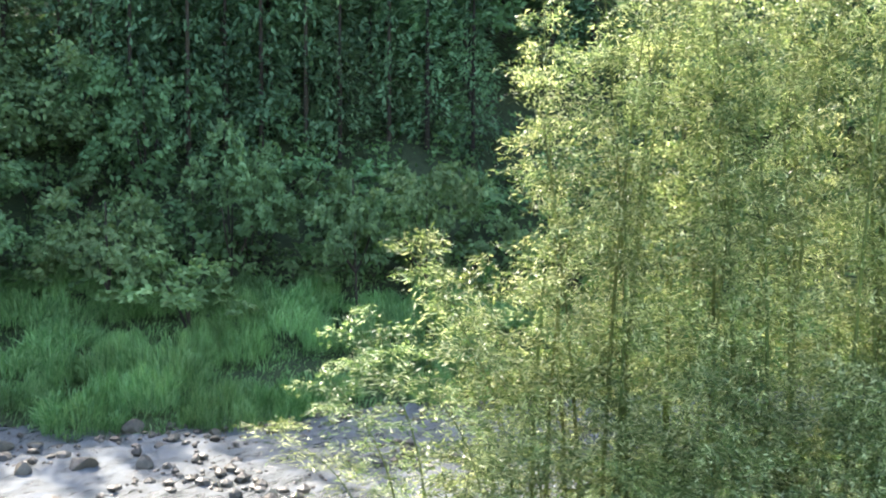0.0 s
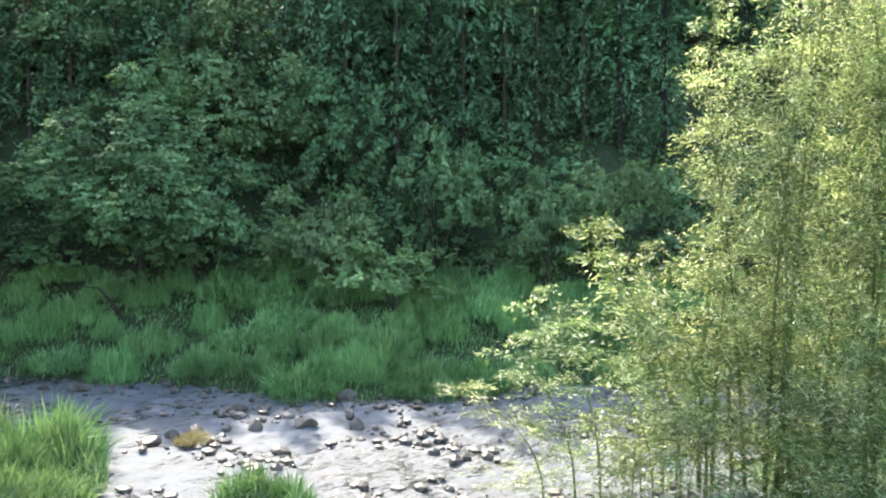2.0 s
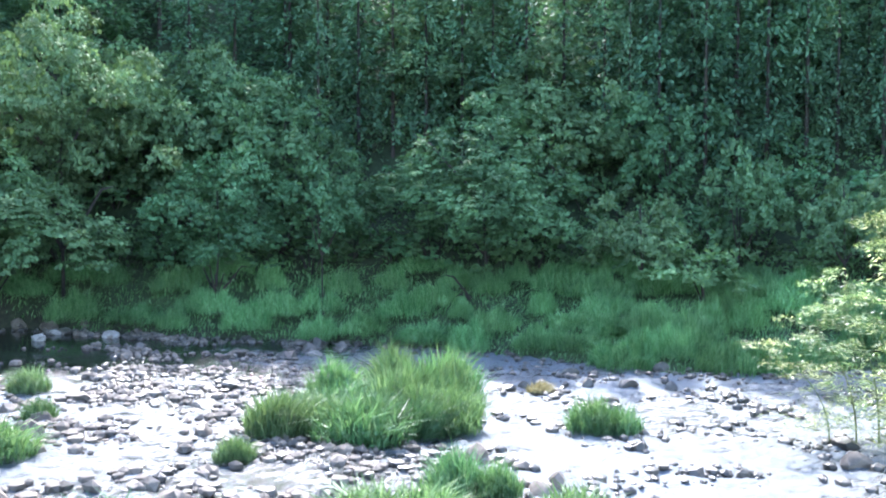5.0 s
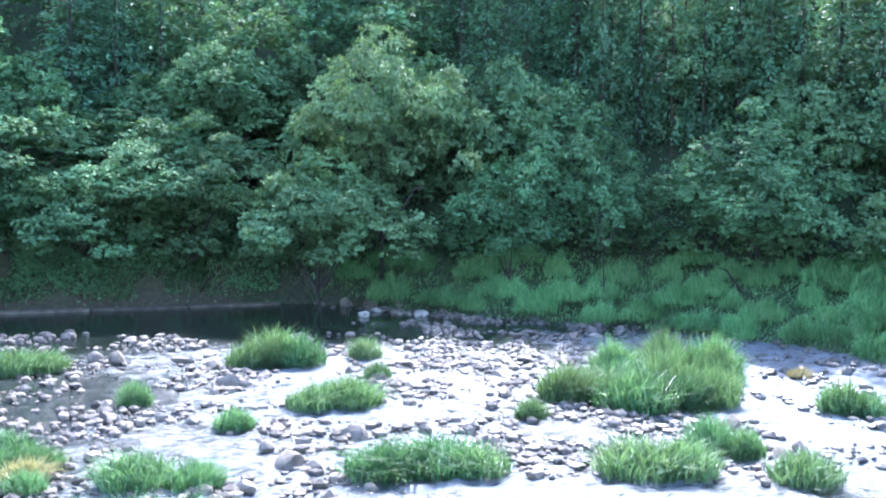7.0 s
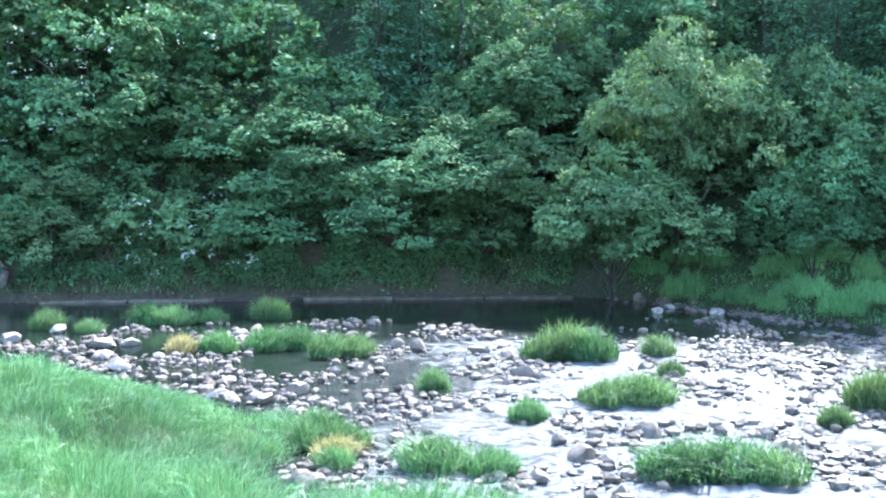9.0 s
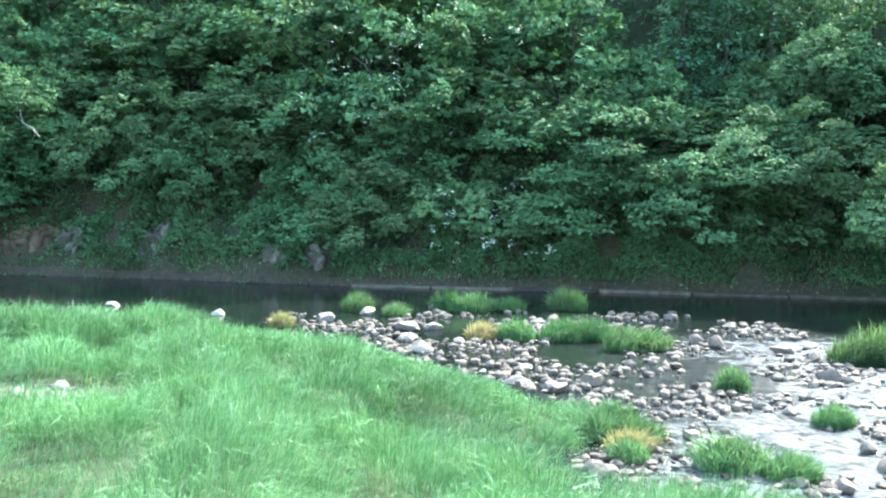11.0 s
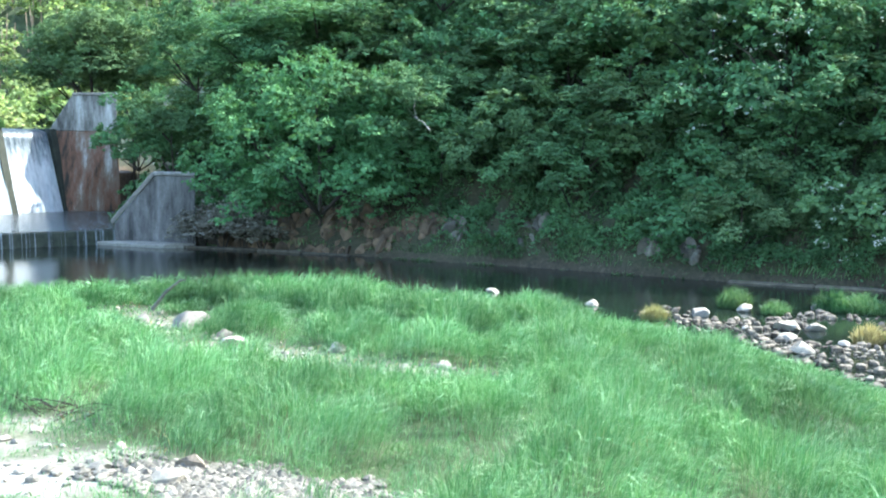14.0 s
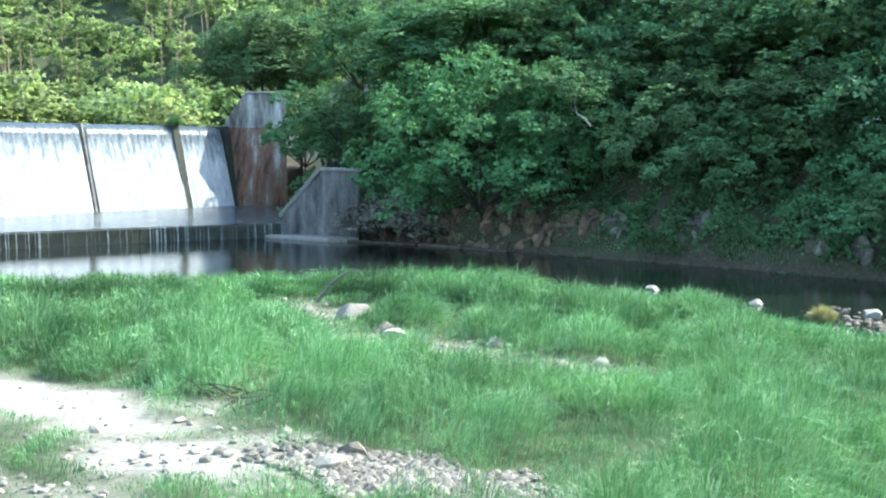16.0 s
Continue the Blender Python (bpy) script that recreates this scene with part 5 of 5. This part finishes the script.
rng = np.random.default_rng(33)
TALL = [make_bamboo("tall leafy yellow-green bamboo on the river bank", rng, 11.0, 0.042, b, 5600, 0.07, 0.125) for b in ((-0.45, 0.4), (0.7, 0.6), (0.1, -0.8))]
SHORT = [make_bamboo("slender arching young bamboo leaning over water", rng, 6.6, 0.02, b, 2200, 0.1, 0.15) for b in ((-1.6, 0.7), (-0.9, 1.0))]
for i in range(32):
    s = (i + random.random()) / 32
    x, y = 27.1 + 4.4 * s + random.uniform(-0.5, 0.5), 22.9 - 6.7 * s + random.uniform(-0.5, 0.5)
    place(TALL, Matrix.LocRotScale((x, y, float(land(x, y)) - 0.1), Euler((random.uniform(-0.05, 0.05), random.uniform(-0.05, 0.05), random.uniform(-0.9, 0.9))), (1, 1, random.uniform(0.85, 1.1))), group="bamboo grove")
for x, y, h in ((25.8, 23.6, 0.9), (24.6, 24.3, 0.66), (25.7, 23.1, 0.72), (23.8, 24.3, 0.52), (24.9, 23.2, 0.6), (26.3, 23.6, 0.8), (23.2, 24.6, 0.42), (26.2, 22.8, 0.8), (27.6, 21.0, 0.45), (28.9, 18.8, 0.5), (30.0, 17.1, 0.45), (30.4, 16.4, 0.5)):
    place(SHORT, Matrix.LocRotScale((x, y, float(water_level(x)) - 0.1), Euler((0, 0, random.uniform(-0.6, 0.5))), (1.1, 1.1, h)), group="young bamboo")
SPROUTS = [make_bamboo("low bushy bamboo shoots at the foot of the grove", rng, 3.4, 0.012, b, 1500, 0.02, 0.15) for b in ((-0.6, 0.3), (0.4, -0.4))]
for i in range(26):
    s = 0.18 + 0.82 * (i + random.random()) / 26
    x, y = 25.6 + 4.4 * s + random.uniform(-0.6, 0.9), 22.5 - 6.7 * s + random.uniform(-0.6, 0.6)
    place(SPROUTS, Matrix.LocRotScale((x, y, float(land(x, y)) - 0.1), Euler((random.uniform(-0.1, 0.1), random.uniform(-0.1, 0.1), random.uniform(0, 6.28))), (1, 1, random.uniform(0.55, 1.05))), group="bamboo shoots")
for x, y, h in ((24.2, 23.2, 0.7), (24.9, 22.4, 0.6), (25.3, 23.8, 1.0), (25.8, 22.6, 1.0)):
    place(SPROUTS, Matrix.LocRotScale((x, y, float(water_level(x)) - 0.1), Euler((0, 0, random.uniform(0, 6.28))), (1.1, 1.1, h)), group="bamboo shoots")
for x, y, h in ((26.7, 23.0, 0.7), (26.5, 23.2, 0.8)):
    place(TALL, Matrix.LocRotScale((x, y, float(water_level(x)) - 0.1), Euler((0, 0, random.uniform(-0.6, 0.5))), (1, 1, h)), group="bamboo grove")


# ---------- far sunlit valley side ----------
rng = np.random.default_rng(51)
vs, fs = [], []
for i in range(800):
    x, y = rng.uniform(-310, -200), rng.uniform(85, 215)
    if beyond(TREELINE, x, y) < 2:
        continue
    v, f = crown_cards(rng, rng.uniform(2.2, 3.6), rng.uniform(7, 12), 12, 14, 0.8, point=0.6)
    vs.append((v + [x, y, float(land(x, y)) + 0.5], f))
# woods and bushes here carry their sunlight in the pale leaf colour
tagged(new("far_woods", raw("far_woods", *joined(vs), LEAF_SUN_TINTED)), "sunlit pale green woods on the far valley side", "woods", kind="stuff")
far_bushes = [make_shrub("shrub", "sunlit yellow-green bush beyond the weir", LEAF_SUN_TINTED, rng, 4.0, 4.5, 30, 60, 0.6) for _ in range(2)]
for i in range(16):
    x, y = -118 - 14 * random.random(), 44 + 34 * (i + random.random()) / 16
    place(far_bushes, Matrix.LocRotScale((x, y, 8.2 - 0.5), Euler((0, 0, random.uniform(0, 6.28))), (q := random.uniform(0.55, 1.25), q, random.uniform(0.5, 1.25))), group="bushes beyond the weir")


# ---------- dead wood ----------
def wood_piece(name, label, paths, r0, mat):
    """A bleached or dead branch: one main stem and its forks."""
    t = tagged(new(name), label, "branch")
    for i, path in enumerate(paths):
        n = len(path)
        part("stem" if i == 0 else "fork", raw(name, *tube(path, r0 * (1.0 if i == 0 else 0.55) * np.linspace(1, 0.35, n), 6), mat, True), t)
    return t


BLEACHED = stone_material("bleached_wood", (0.2, 0.19, 0.17), (0.42, 0.4, 0.36), 6.0, 0.85, 0.5)
wood_piece("dead_branch", "bare bleached branch hanging out of the wood", [[(-37.4, 50.0, 7.3), (-37.9, 50.1, 7.75), (-38.5, 50.2, 8.0), (-38.75, 50.25, 8.6), (-38.7, 50.4, 9.3)], [(-38.5, 50.2, 8.0), (-38.9, 50.3, 8.25), (-39.2, 50.4, 8.6)], [(-38.72, 50.3, 9.0), (-38.2, 50.4, 9.3), (-37.7, 50.5, 9.45)]], 0.038, BLEACHED)
wood_piece("driftwood", "pale driftwood stick lying on a boulder", [[(-27.0, 21.9, 1.2), (-26.6, 22.1, 1.75), (-26.2, 22.3, 2.1), (-25.8, 22.2, 2.2)]], 0.07, BLEACHED)
rng = np.random.default_rng(71)
for cx, cy, n in ((-18.4, 12.7, 22), (-33.5, 52.6, 9)):
    forks = []
    for _ in range(n):
        a, ln = rng.uniform(0, 6.28), rng.uniform(0.5, 1.3)
        p = np.array([cx + rng.normal(scale=0.4), cy + rng.normal(scale=0.25), 0])
        p[2] = float(land(p[0], p[1])) + rng.uniform(0.05, 0.3)
        e = np.array([math.cos(a), math.sin(a) * 0.6, rng.uniform(-0.05, 0.35)]) * ln
        forks.append([p, p + e * 0.5 + [0, 0, 0.06], p + e])
    wood_piece("brush_pile", "tangle of dead brown twigs on the ground", forks, 0.022, BARK)


# bare reddish trunks standing among the far sunlit woods
FAR_BARK = stone_material("far_pine_bark", (0.22, 0.15, 0.1), (0.42, 0.31, 0.23), 0.5, 0.9, 0.2)
trunks = []
for _ in range(150):
    x, y = rng.uniform(-285, -205), rng.uniform(80, 190)
    if beyond(TREELINE, x, y) > 3:
        z, h = float(land(x, y)), rng.uniform(8, 15)
        trunks.append(tube([(x, y, z), (x + rng.normal(scale=0.3), y, z + h * 0.5), (x + rng.normal(scale=0.6), y, z + h)], [0.24, 0.18, 0.08], 5))
tagged(new("far_trunks", raw("far_trunks", *joined(trunks), FAR_BARK, True)), "bare reddish trunks on the far valley side", "trunks", kind="stuff")
wood_piece("overhead_cable", "thin cable strung across above the weir", [[(-100, 48.0, 10.4), (-95, 52.0, 10.2), (-90, 56.0, 10.5), (-85.2, 59.6, 11.1)]], 0.03, BARK)["category"] = "cable"
